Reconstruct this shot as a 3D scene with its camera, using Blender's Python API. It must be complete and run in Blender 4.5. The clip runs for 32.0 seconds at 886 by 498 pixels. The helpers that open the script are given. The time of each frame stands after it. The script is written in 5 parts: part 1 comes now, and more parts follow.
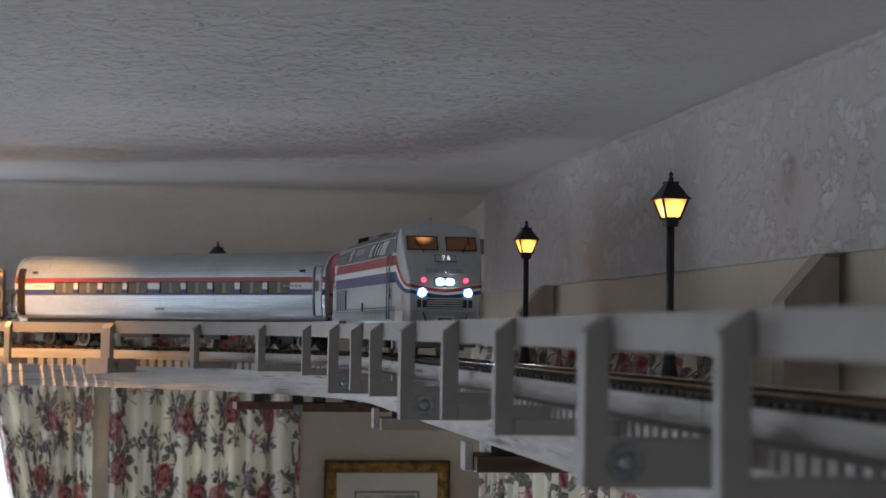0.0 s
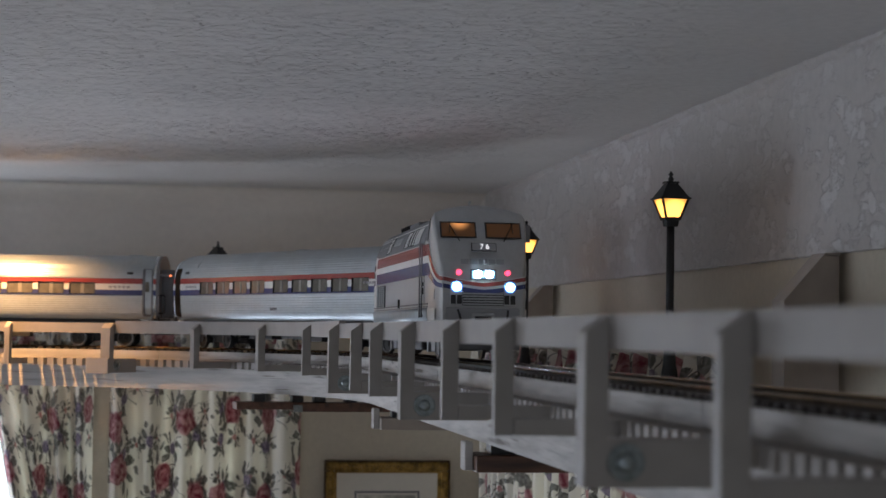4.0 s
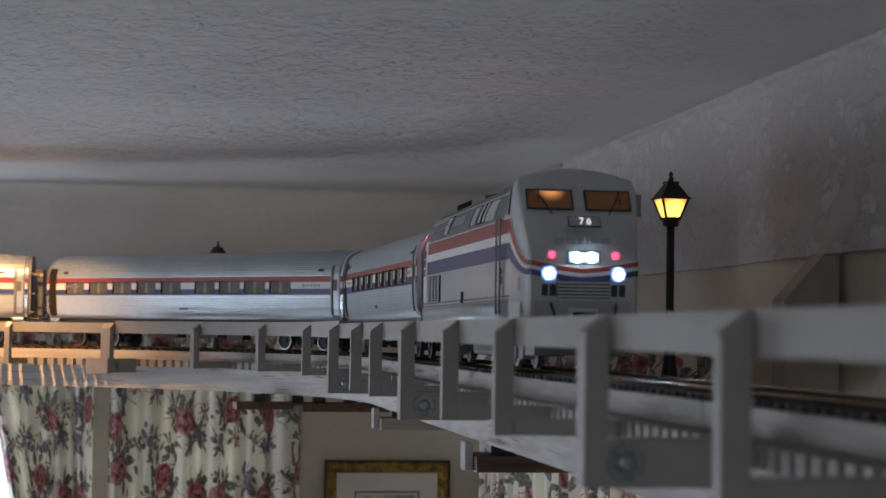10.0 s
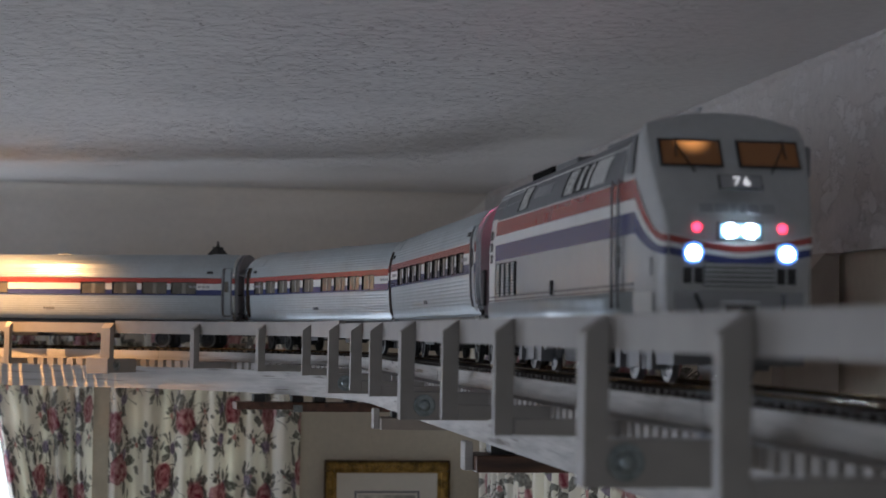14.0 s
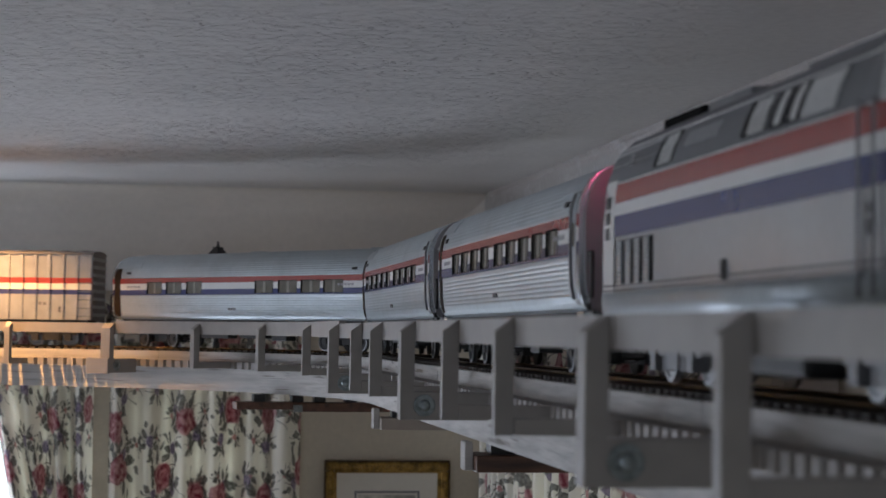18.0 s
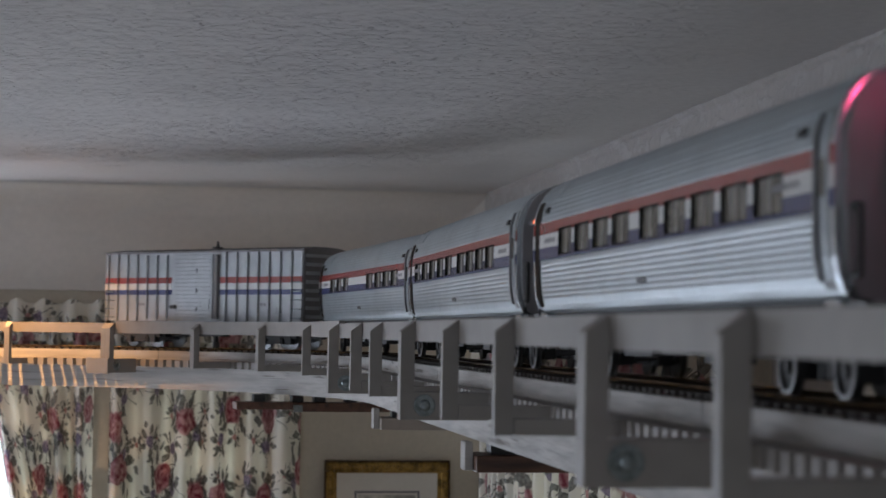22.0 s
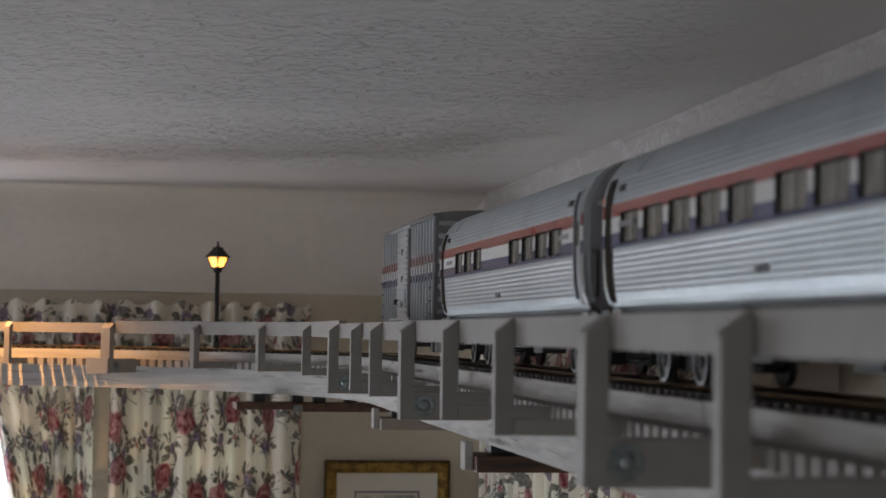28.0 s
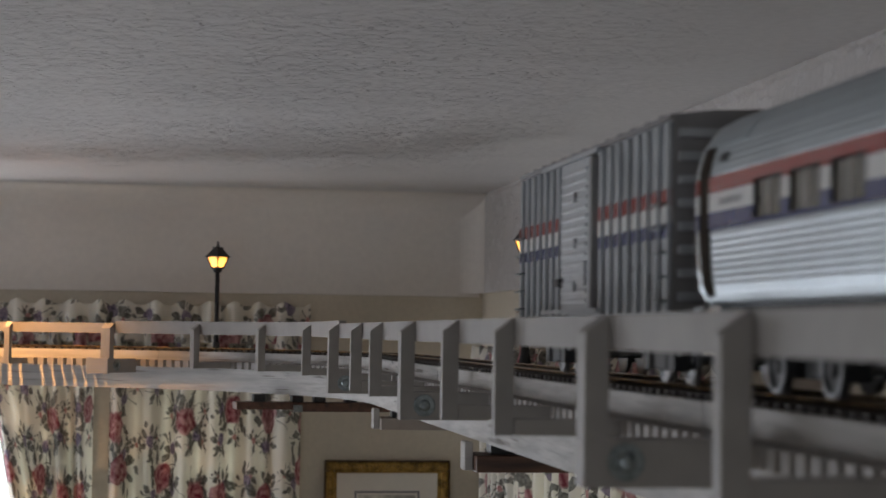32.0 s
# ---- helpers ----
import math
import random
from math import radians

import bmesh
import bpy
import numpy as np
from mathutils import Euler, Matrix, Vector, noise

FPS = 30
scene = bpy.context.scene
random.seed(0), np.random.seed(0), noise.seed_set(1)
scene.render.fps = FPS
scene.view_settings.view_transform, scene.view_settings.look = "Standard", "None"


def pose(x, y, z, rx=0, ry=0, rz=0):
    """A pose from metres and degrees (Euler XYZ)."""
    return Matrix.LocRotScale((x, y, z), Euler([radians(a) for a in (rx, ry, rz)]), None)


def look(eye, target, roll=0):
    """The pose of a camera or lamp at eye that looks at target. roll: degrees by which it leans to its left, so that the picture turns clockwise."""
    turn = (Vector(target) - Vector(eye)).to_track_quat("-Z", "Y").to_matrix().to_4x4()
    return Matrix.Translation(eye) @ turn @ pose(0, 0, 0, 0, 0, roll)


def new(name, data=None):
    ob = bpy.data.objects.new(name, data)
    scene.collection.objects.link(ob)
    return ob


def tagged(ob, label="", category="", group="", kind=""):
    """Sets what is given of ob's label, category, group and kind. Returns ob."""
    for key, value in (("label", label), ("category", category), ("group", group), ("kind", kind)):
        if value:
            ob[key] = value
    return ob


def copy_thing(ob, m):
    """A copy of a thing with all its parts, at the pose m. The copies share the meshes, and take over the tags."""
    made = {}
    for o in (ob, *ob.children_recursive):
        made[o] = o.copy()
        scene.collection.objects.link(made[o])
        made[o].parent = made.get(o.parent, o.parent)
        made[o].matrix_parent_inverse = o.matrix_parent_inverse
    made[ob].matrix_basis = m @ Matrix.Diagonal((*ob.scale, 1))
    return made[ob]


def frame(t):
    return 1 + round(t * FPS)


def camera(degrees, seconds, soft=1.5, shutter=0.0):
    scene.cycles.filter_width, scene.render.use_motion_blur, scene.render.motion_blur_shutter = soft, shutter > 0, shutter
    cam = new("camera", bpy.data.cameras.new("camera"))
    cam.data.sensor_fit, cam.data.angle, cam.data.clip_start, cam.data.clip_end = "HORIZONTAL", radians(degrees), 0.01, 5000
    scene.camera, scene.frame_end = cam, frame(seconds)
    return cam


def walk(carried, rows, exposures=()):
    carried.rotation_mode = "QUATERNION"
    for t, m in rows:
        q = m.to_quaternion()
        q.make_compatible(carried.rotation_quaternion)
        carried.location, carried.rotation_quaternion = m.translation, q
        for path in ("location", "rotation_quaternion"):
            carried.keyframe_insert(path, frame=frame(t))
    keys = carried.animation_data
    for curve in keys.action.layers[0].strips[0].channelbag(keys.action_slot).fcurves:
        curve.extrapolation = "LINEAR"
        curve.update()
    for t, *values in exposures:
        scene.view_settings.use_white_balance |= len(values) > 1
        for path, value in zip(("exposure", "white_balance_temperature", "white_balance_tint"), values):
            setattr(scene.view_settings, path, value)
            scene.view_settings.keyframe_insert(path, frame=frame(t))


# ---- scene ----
EZ = 2.16            # height of the lens over the floor
cam = camera(26.71, 32.0, 1.5, 0.9)
cam.data.dof.use_dof = True
cam.data.dof.focus_distance = 2.15
cam.data.dof.aperture_fstop = 15.0
CAM = Matrix.Translation((0, 0, EZ)) @ Matrix.Rotation(-0.1514, 4, "Z") @ Matrix.Rotation(math.pi / 2 + 0.0454, 4, "X") @ Matrix.Rotation(0.0141, 4, "Z")
walk(cam, [(0, CAM), (32, CAM)], exposures=[(0, 0.17, 6480, 10), (9, 0.15, 6420, 10), (14, 0.11, 6400, 10), (18, 0.18, 6380, 10), (21.5, 0.16, 6380, 10), (24.5, 0.20, 6900, 10), (32, 0.20, 6950, 10)])

# ---- light ----
world = bpy.data.worlds.new("world")
world.use_nodes = True
scene.world = world
sky = world.node_tree.nodes.new("ShaderNodeTexSky")
sky.sky_type, sky.sun_disc, sky.sun_elevation, sky.sun_rotation = "NISHITA", False, radians(35), radians(250)
world.node_tree.links.new(sky.outputs[0], world.node_tree.nodes["Background"].inputs[0])
world.node_tree.nodes["Background"].inputs[1].default_value = 0.12


def window_light(name, m, sx, sy, watts, color):
    d = bpy.data.lights.new(name, "AREA")
    d.shape, d.size, d.size_y, d.energy, d.color = "RECTANGLE", sx, sy, watts, color
    ob = new(name, d)
    ob.matrix_world = m
    return ob


DAY = (0.80, 0.87, 1.09)
window_light("window_light_west", look((-3.12, 2.80, 1.38), (0, 2.7, 1.9)), 1.4, 1.3, 16, DAY)
# fill from an unseen south window, added to brighten back wall and nose
window_light("added_fill_south", look((-1.40, -5.14, 1.40), (-0.6, 0, 1.6)), 1.5, 1.25, 17.5, DAY)
window_light("window_light_north", look((-0.85, 3.72, 1.42), (-0.85, 0, 1.6)), 1.15, 1.25, 8, DAY)
spot = bpy.data.lights.new("ceiling_spot_light", "SPOT")
spot.energy, spot.color, spot.shadow_soft_size, spot.spot_size, spot.spot_blend = 18.5, (1.0, 0.51, 0.19), 0.010, radians(121), 1.0
new("ceiling_spot_light", spot).matrix_world = look((-0.31, 3.08, EZ + 0.262), (-0.312, 3.11, EZ - 0.05))


# ---- materials ----
def material(name, color, rough=0.6, metal=0.0, stain=4.0, grain=60.0, vary=0.15, bump=0.15, depth=0.002, second=None, stretch=(1, 1, 1), glow=None, power=0.0, random=0.0):
    m = bpy.data.materials.new(name)
    m.use_nodes = True
    n, l = m.node_tree.nodes, m.node_tree.links
    b = n["Principled BSDF"]
    tc = n.new("ShaderNodeTexCoord")
    mp = n.new("ShaderNodeMapping")
    mp.inputs["Scale"].default_value = stretch
    l.new(tc.outputs["Object"], mp.inputs[0])
    big, fine = n.new("ShaderNodeTexNoise"), n.new("ShaderNodeTexNoise")
    for node, s, dt in ((big, stain, 3), (fine, grain, 5)):
        node.inputs["Scale"].default_value, node.inputs["Detail"].default_value = s, dt
        l.new(mp.outputs[0], node.inputs["Vector"])
    mix = n.new("ShaderNodeMix")
    mix.data_type, mix.blend_type = "RGBA", "MIX"
    two = second or tuple(c * (1 - 2.2 * vary) for c in color)
    mix.inputs["A"].default_value = (*color, 1)
    mix.inputs["B"].default_value = (*two, 1)
    ramp = n.new("ShaderNodeMapRange")
    ramp.inputs["From Min"].default_value, ramp.inputs["From Max"].default_value = 0.42, 0.70
    l.new(big.outputs[0], ramp.inputs["Value"])
    l.new(ramp.outputs[0], mix.inputs["Factor"])
    mul = n.new("ShaderNodeMix")
    mul.data_type, mul.blend_type = "RGBA", "MULTIPLY"
    mul.inputs["Factor"].default_value = 1.0
    r2 = n.new("ShaderNodeMapRange")
    r2.inputs["From Min"].default_value, r2.inputs["From Max"].default_value = 0.3, 0.7
    r2.inputs["To Min"].default_value, r2.inputs["To Max"].default_value = 1 - vary, 1 + vary * 0.5
    l.new(fine.outputs[0], r2.inputs["Value"])
    l.new(mix.outputs["Result"], mul.inputs["A"])
    l.new(r2.outputs[0], mul.inputs["B"])
    out = mul.outputs["Result"]
    if random:
        info, rr, m2 = n.new("ShaderNodeObjectInfo"), n.new("ShaderNodeMapRange"), n.new("ShaderNodeMix")
        m2.data_type, m2.blend_type = "RGBA", "MULTIPLY"
        m2.inputs["Factor"].default_value = 1.0
        rr.inputs["To Min"].default_value, rr.inputs["To Max"].default_value = 1 - random, 1 + random
        l.new(info.outputs["Random"], rr.inputs["Value"])
        l.new(out, m2.inputs["A"])
        l.new(rr.outputs[0], m2.inputs["B"])
        out = m2.outputs["Result"]
    l.new(out, b.inputs["Base Color"])
    b.inputs["Roughness"].default_value, b.inputs["Metallic"].default_value = rough, metal
    if bump:
        bp = n.new("ShaderNodeBump")
        bp.inputs["Strength"].default_value, bp.inputs["Distance"].default_value = bump, depth
        l.new(fine.outputs[0], bp.inputs["Height"])
        l.new(bp.outputs[0], b.inputs["Normal"])
    if glow:
        b.inputs["Emission Color"].default_value = (*glow, 1)
        b.inputs["Emission Strength"].default_value = power
    return m


def plaster(name, color, s1, stretch, strength, depth, ragged=4, swirl=1.2, edge=(0.47, 0.56), tone=0.0):
    """Trowelled plaster: flattened blobs of two sizes over a smooth coat."""
    m = material(name, color, 0.85, stain=1.5, grain=90, vary=0.06, bump=0)
    n, l = m.node_tree.nodes, m.node_tree.links
    tc, mp = n.new("ShaderNodeTexCoord"), n.new("ShaderNodeMapping")
    mp.inputs["Scale"].default_value = stretch
    l.new(tc.outputs["Object"], mp.inputs[0])
    blob, fine, patch = n.new("ShaderNodeTexNoise"), n.new("ShaderNodeTexNoise"), n.new("ShaderNodeTexNoise")
    for node, s, dt, dist in ((blob, s1, ragged, swirl), (fine, s1 * 4, 3, 0.6), (patch, 2.2, 2, 0)):
        node.inputs["Scale"].default_value, node.inputs["Detail"].default_value, node.inputs["Distortion"].default_value = s, dt, dist
        l.new(mp.outputs[0], node.inputs["Vector"])
    if ragged > 6:
        blob.inputs["Roughness"].default_value = 0.68
    step = n.new("ShaderNodeMapRange")
    step.interpolation_type = "SMOOTHSTEP"
    step.inputs["From Min"].default_value, step.inputs["From Max"].default_value = edge
    l.new(blob.outputs[0], step.inputs["Value"])
    gate = n.new("ShaderNodeMapRange")
    gate.inputs["From Min"].default_value, gate.inputs["From Max"].default_value = 0.30, 0.60
    gate.inputs["To Min"].default_value = 0.25
    l.new(patch.outputs[0], gate.inputs["Value"])
    mul, add = n.new("ShaderNodeMath"), n.new("ShaderNodeMath")
    mul.operation, add.operation = "MULTIPLY", "MULTIPLY_ADD"
    l.new(step.outputs[0], mul.inputs[0])
    l.new(gate.outputs[0], mul.inputs[1])
    l.new(fine.outputs[0], add.inputs[0])
    add.inputs[1].default_value = 0.22
    l.new(mul.outputs[0], add.inputs[2])
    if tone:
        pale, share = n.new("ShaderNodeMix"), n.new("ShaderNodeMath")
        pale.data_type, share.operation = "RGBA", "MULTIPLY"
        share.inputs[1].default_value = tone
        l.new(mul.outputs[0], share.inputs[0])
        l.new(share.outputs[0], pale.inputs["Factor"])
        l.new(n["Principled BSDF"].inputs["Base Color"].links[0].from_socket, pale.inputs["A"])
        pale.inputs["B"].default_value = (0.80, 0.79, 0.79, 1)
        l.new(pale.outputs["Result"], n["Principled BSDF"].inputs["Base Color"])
    bp = n.new("ShaderNodeBump")
    bp.inputs["Strength"].default_value, bp.inputs["Distance"].default_value = strength, depth
    l.new(add.outputs[0], bp.inputs["Height"])
    l.new(bp.outputs[0], n["Principled BSDF"].inputs["Normal"])
    return m


def glowing(name, color, power):
    m = bpy.data.materials.new(name)
    m.use_nodes = True
    b = m.node_tree.nodes["Principled BSDF"]
    b.inputs["Base Color"].default_value = (*color, 1)
    b.inputs["Emission Color"].default_value = (*color, 1)
    b.inputs["Emission Strength"].default_value = power
    return m


def floral(name):
    """Cream chintz printed with rose blooms, mauve clusters and pink sprigs, each with leaves and curling stems round it."""
    m = bpy.data.materials.new(name)
    m.use_nodes = True
    n, l = m.node_tree.nodes, m.node_tree.links
    b = n["Principled BSDF"]
    b.inputs["Roughness"].default_value = 0.9
    tc = n.new("ShaderNodeTexCoord")

    def put(socket, value):
        if isinstance(value, (int, float)):
            socket.default_value = value
        elif isinstance(value, tuple):
            socket.default_value = (*value, 1)
        else:
            l.new(value, socket)

    def calc(op, a, c=0.0):
        q = n.new("ShaderNodeMath")
        q.operation = op
        put(q.inputs[0], a)
        put(q.inputs[1], c)
        return q.outputs[0]

    def noise(scale, detail, vector):
        q = n.new("ShaderNodeTexNoise")
        q.inputs["Scale"].default_value, q.inputs["Detail"].default_value = scale, detail
        l.new(vector, q.inputs["Vector"])
        return q

    def ranged(value, a, c, lo=0.0, hi=1.0):
        q = n.new("ShaderNodeMapRange")
        q.inputs["From Min"].default_value, q.inputs["From Max"].default_value = a, c
        q.inputs["To Min"].default_value, q.inputs["To Max"].default_value = lo, hi
        l.new(value, q.inputs["Value"])
        return q.outputs[0]

    def laid(under, c, factor):
        q = n.new("ShaderNodeMix")
        q.data_type = "RGBA"
        put(q.inputs["Factor"], factor)
        put(q.inputs["A"], under)
        put(q.inputs["B"], c)
        return q.outputs["Result"]

    vec = tc.outputs["UV"]
    for scale, amount in ((26, 0.018), (90, 0.006)):
        q = n.new("ShaderNodeVectorMath")
        q.operation = "MULTIPLY_ADD"
        l.new(noise(scale, 2, vec).outputs["Color"], q.inputs[0])
        q.inputs[1].default_value = (amount, amount, 0)
        l.new(vec, q.inputs[2])
        vec = q.outputs[0]
    vein = ranged(noise(140, 2, vec).outputs[0], 0.42, 0.58)
    petal = ranged(noise(95, 3, vec).outputs[0], 0.42, 0.56)
    leaf_tone = laid((0.14, 0.135, 0.115), (0.31, 0.30, 0.265), vein)
    col = laid((0.90, 0.87, 0.79), (0.86, 0.82, 0.73), noise(5, 2, vec).outputs[0])
    # cell, shift, share of cells, bloom's radius, leaves, their length and width, stems' reach, colours
    for cell, shift, chance, bloom, leaves, long, wide, reach, c1, c2 in (
            (0.060, 0.31, 0.75, 0.0058, 5, 0.015, 0.0064, 0.026, (0.46, 0.17, 0.17), (0.68, 0.42, 0.38)),
            (0.088, 0.73, 0.74, 0.0140, 6, 0.024, 0.0098, 0.045, (0.17, 0.13, 0.21), (0.45, 0.38, 0.46)),
            (0.136, 0.12, 0.86, 0.0330, 8, 0.031, 0.0130, 0.066, (0.29, 0.055, 0.08), (0.68, 0.42, 0.41))):
        mp, v = n.new("ShaderNodeMapping"), n.new("ShaderNodeTexVoronoi")
        mp.inputs["Location"].default_value = (shift, shift * 1.7, 0)
        l.new(vec, mp.inputs[0])
        v.voronoi_dimensions = "2D"
        v.inputs["Scale"].default_value, v.inputs["Randomness"].default_value = 1 / cell, 0.5
        l.new(mp.outputs[0], v.inputs["Vector"])
        tint = n.new("ShaderNodeSeparateColor")
        l.new(v.outputs["Color"], tint.inputs[0])
        away, xy = n.new("ShaderNodeVectorMath"), n.new("ShaderNodeSeparateXYZ")
        away.operation = "SUBTRACT"
        l.new(mp.outputs[0], away.inputs[0])
        l.new(v.outputs["Position"], away.inputs[1])
        l.new(away.outputs[0], xy.inputs[0])
        x, y = xy.outputs[0], xy.outputs[1]
        r = calc("SQRT", calc("ADD", calc("MULTIPLY", x, x), calc("MULTIPLY", y, y)))
        turn = calc("ADD", calc("ADD", calc("ARCTAN2", y, x), calc("MULTIPLY", tint.outputs[1], 6.28)), calc("MULTIPLY", r, 9.0))
        here = calc("LESS_THAN", tint.outputs[0], chance)
        # stems
        k = calc("MULTIPLY", turn, 3 / math.tau)
        side = calc("MULTIPLY", calc("ABSOLUTE", calc("SUBTRACT", calc("FRACT", k), 0.5)), math.tau / 3)
        stem = calc("MULTIPLY", calc("LESS_THAN", calc("MULTIPLY", side, r), 0.0009), calc("LESS_THAN", r, reach))
        col = laid(col, (0.17, 0.15, 0.12), calc("MULTIPLY", calc("MULTIPLY", stem, here), 0.8))
        # two rings of leaves
        for start, count, size, off in ((bloom * 0.8, leaves, 1.0, 0.0), (bloom + long * 0.55, leaves - 1, 0.62, 0.4)):
            k = calc("ADD", calc("MULTIPLY", turn, count / math.tau), off)
            side = calc("MULTIPLY", calc("MULTIPLY", calc("ABSOLUTE", calc("SUBTRACT", calc("FRACT", k), 0.5)), math.tau / count), r)
            along = calc("DIVIDE", calc("SUBTRACT", r, start), long * size)
            form = calc("MULTIPLY", calc("MULTIPLY", along, calc("SUBTRACT", 1.0, along)), 3.0 * wide * size)
            inside = ranged(calc("SUBTRACT", form, side), 0.0, 0.0012)
            lone, at = n.new("ShaderNodeTexWhiteNoise"), n.new("ShaderNodeCombineXYZ")
            lone.noise_dimensions = "3D"
            put(at.inputs[0], calc("FLOOR", k))
            put(at.inputs[1], tint.outputs[2])
            put(at.inputs[2], tint.outputs[1])
            l.new(at.outputs[0], lone.inputs["Vector"])
            kept = calc("LESS_THAN", lone.outputs["Value"], 0.72)
            col = laid(col, leaf_tone, calc("MULTIPLY", calc("MULTIPLY", calc("MULTIPLY", inside, kept), here), 0.92))
        ragged = calc("MULTIPLY", r, ranged(noise(0.9 / bloom, 2, vec).outputs[0], 0.3, 0.7, 0.78, 1.35))
        disc = ranged(ragged, bloom, bloom * 0.86)
        rings = ranged(calc("SINE", calc("ADD", calc("MULTIPLY", ragged, 9.0 / bloom), calc("MULTIPLY", turn, 2.0))), -0.6, 0.8)
        face = laid(c1, c2, calc("MULTIPLY", calc("ADD", petal, rings), 0.5))
        col = laid(col, face, calc("MULTIPLY", calc("MULTIPLY", disc, here), 0.95))
    l.new(col, b.inputs["Base Color"])
    thin, both, out = n.new("ShaderNodeBsdfTranslucent"), n.new("ShaderNodeMixShader"), n["Material Output"]
    l.new(col, thin.inputs["Color"])
    both.inputs[0].default_value = 0.40
    l.new(b.outputs[0], both.inputs[1])
    l.new(thin.outputs[0], both.inputs[2])
    l.new(both.outputs[0], out.inputs["Surface"])
    bp = n.new("ShaderNodeBump")
    bp.inputs["Strength"].default_value, bp.inputs["Distance"].default_value = 0.2, 0.001
    l.new(noise(300, 2, tc.outputs["UV"]).outputs[0], bp.inputs["Height"])
    l.new(bp.outputs[0], b.inputs["Normal"])
    return m


def glow_falloff(name, color, base, lamp, near, far, strong, weak):
    """Opaque panes that glow themselves: a lamp's light from behind painted as emission, falling off from the lamp's
    place.
    """
    m = glowing(name, color, 1.0)
    n, l = m.node_tree.nodes, m.node_tree.links
    b = n["Principled BSDF"]
    b.inputs["Base Color"].default_value = (*base, 1)
    b.inputs["Roughness"].default_value = 0.15
    tc, mp, g = n.new("ShaderNodeTexCoord"), n.new("ShaderNodeMapping"), n.new("ShaderNodeVectorMath")
    mp.inputs["Location"].default_value = tuple(-c for c in lamp)
    g.operation = "LENGTH"
    l.new(tc.outputs["Object"], mp.inputs[0])
    l.new(mp.outputs[0], g.inputs[0])
    q = n.new("ShaderNodeMapRange")
    q.interpolation_type = "SMOOTHERSTEP"
    q.inputs["From Min"].default_value, q.inputs["From Max"].default_value = near, far
    q.inputs["To Min"].default_value, q.inputs["To Max"].default_value = strong, weak
    l.new(g.outputs["Value"], q.inputs["Value"])
    l.new(q.outputs[0], b.inputs["Emission Strength"])
    return m


def scratched(m, mark, share):
    """Fine dark cracks that run along the boards."""
    n, l = m.node_tree.nodes, m.node_tree.links
    b = n["Principled BSDF"]
    tc, mp = n.new("ShaderNodeTexCoord"), n.new("ShaderNodeMapping")
    mp.inputs["Scale"].default_value = (9, 9, 300)
    l.new(tc.outputs["Object"], mp.inputs[0])
    crack, patch = n.new("ShaderNodeTexNoise"), n.new("ShaderNodeTexNoise")
    crack.inputs["Scale"].default_value, crack.inputs["Detail"].default_value, crack.inputs["Distortion"].default_value = 1.0, 4, 0.5
    patch.inputs["Scale"].default_value, patch.inputs["Detail"].default_value = 9, 3
    l.new(mp.outputs[0], crack.inputs["Vector"])
    l.new(tc.outputs["Object"], patch.inputs["Vector"])
    a, c, f, mix = n.new("ShaderNodeMapRange"), n.new("ShaderNodeMapRange"), n.new("ShaderNodeMath"), n.new("ShaderNodeMix")
    a.inputs["From Min"].default_value, a.inputs["From Max"].default_value = 0.60, 0.68
    c.inputs["From Min"].default_value, c.inputs["From Max"].default_value = 0.46, 0.58
    c.inputs["To Max"].default_value = share
    l.new(crack.outputs[0], a.inputs["Value"])
    l.new(patch.outputs[0], c.inputs["Value"])
    f.operation = "MULTIPLY"
    l.new(a.outputs[0], f.inputs[0])
    l.new(c.outputs[0], f.inputs[1])
    mix.data_type = "RGBA"
    l.new(f.outputs[0], mix.inputs["Factor"])
    l.new(b.inputs["Base Color"].links[0].from_socket, mix.inputs["A"])
    mix.inputs["B"].default_value = (*mark, 1)
    l.new(mix.outputs["Result"], b.inputs["Base Color"])
    return m


def smooth_margin(m, east, north):
    """The texture peters out into a smooth margin towards two walls."""
    n, l = m.node_tree.nodes, m.node_tree.links
    bp = n["Bump"]
    height = bp.inputs["Height"].links[0].from_socket
    tc, xyz, wave = n.new("ShaderNodeTexCoord"), n.new("ShaderNodeSeparateXYZ"), n.new("ShaderNodeTexNoise")
    wave.inputs["Scale"].default_value, wave.inputs["Detail"].default_value = 7, 4
    l.new(tc.outputs["Object"], wave.inputs["Vector"])
    l.new(tc.outputs["Object"], xyz.inputs[0])
    total = height
    for axis, (a, c) in ((0, east), (1, north)):
        jog, q, times = n.new("ShaderNodeMath"), n.new("ShaderNodeMapRange"), n.new("ShaderNodeMath")
        jog.operation, times.operation, q.interpolation_type = "MULTIPLY_ADD", "MULTIPLY", "SMOOTHSTEP"
        l.new(wave.outputs[0], jog.inputs[0])
        jog.inputs[1].default_value = 0.22
        l.new(xyz.outputs[axis], jog.inputs[2])
        q.inputs["From Min"].default_value, q.inputs["From Max"].default_value = a + 0.11, c + 0.11
        q.inputs["To Min"].default_value, q.inputs["To Max"].default_value = 1.0, 0.06
        l.new(jog.outputs[0], q.inputs["Value"])
        l.new(total, times.inputs[0])
        l.new(q.outputs[0], times.inputs[1])
        total = times.outputs[0]
    l.new(total, bp.inputs["Height"])
    return m


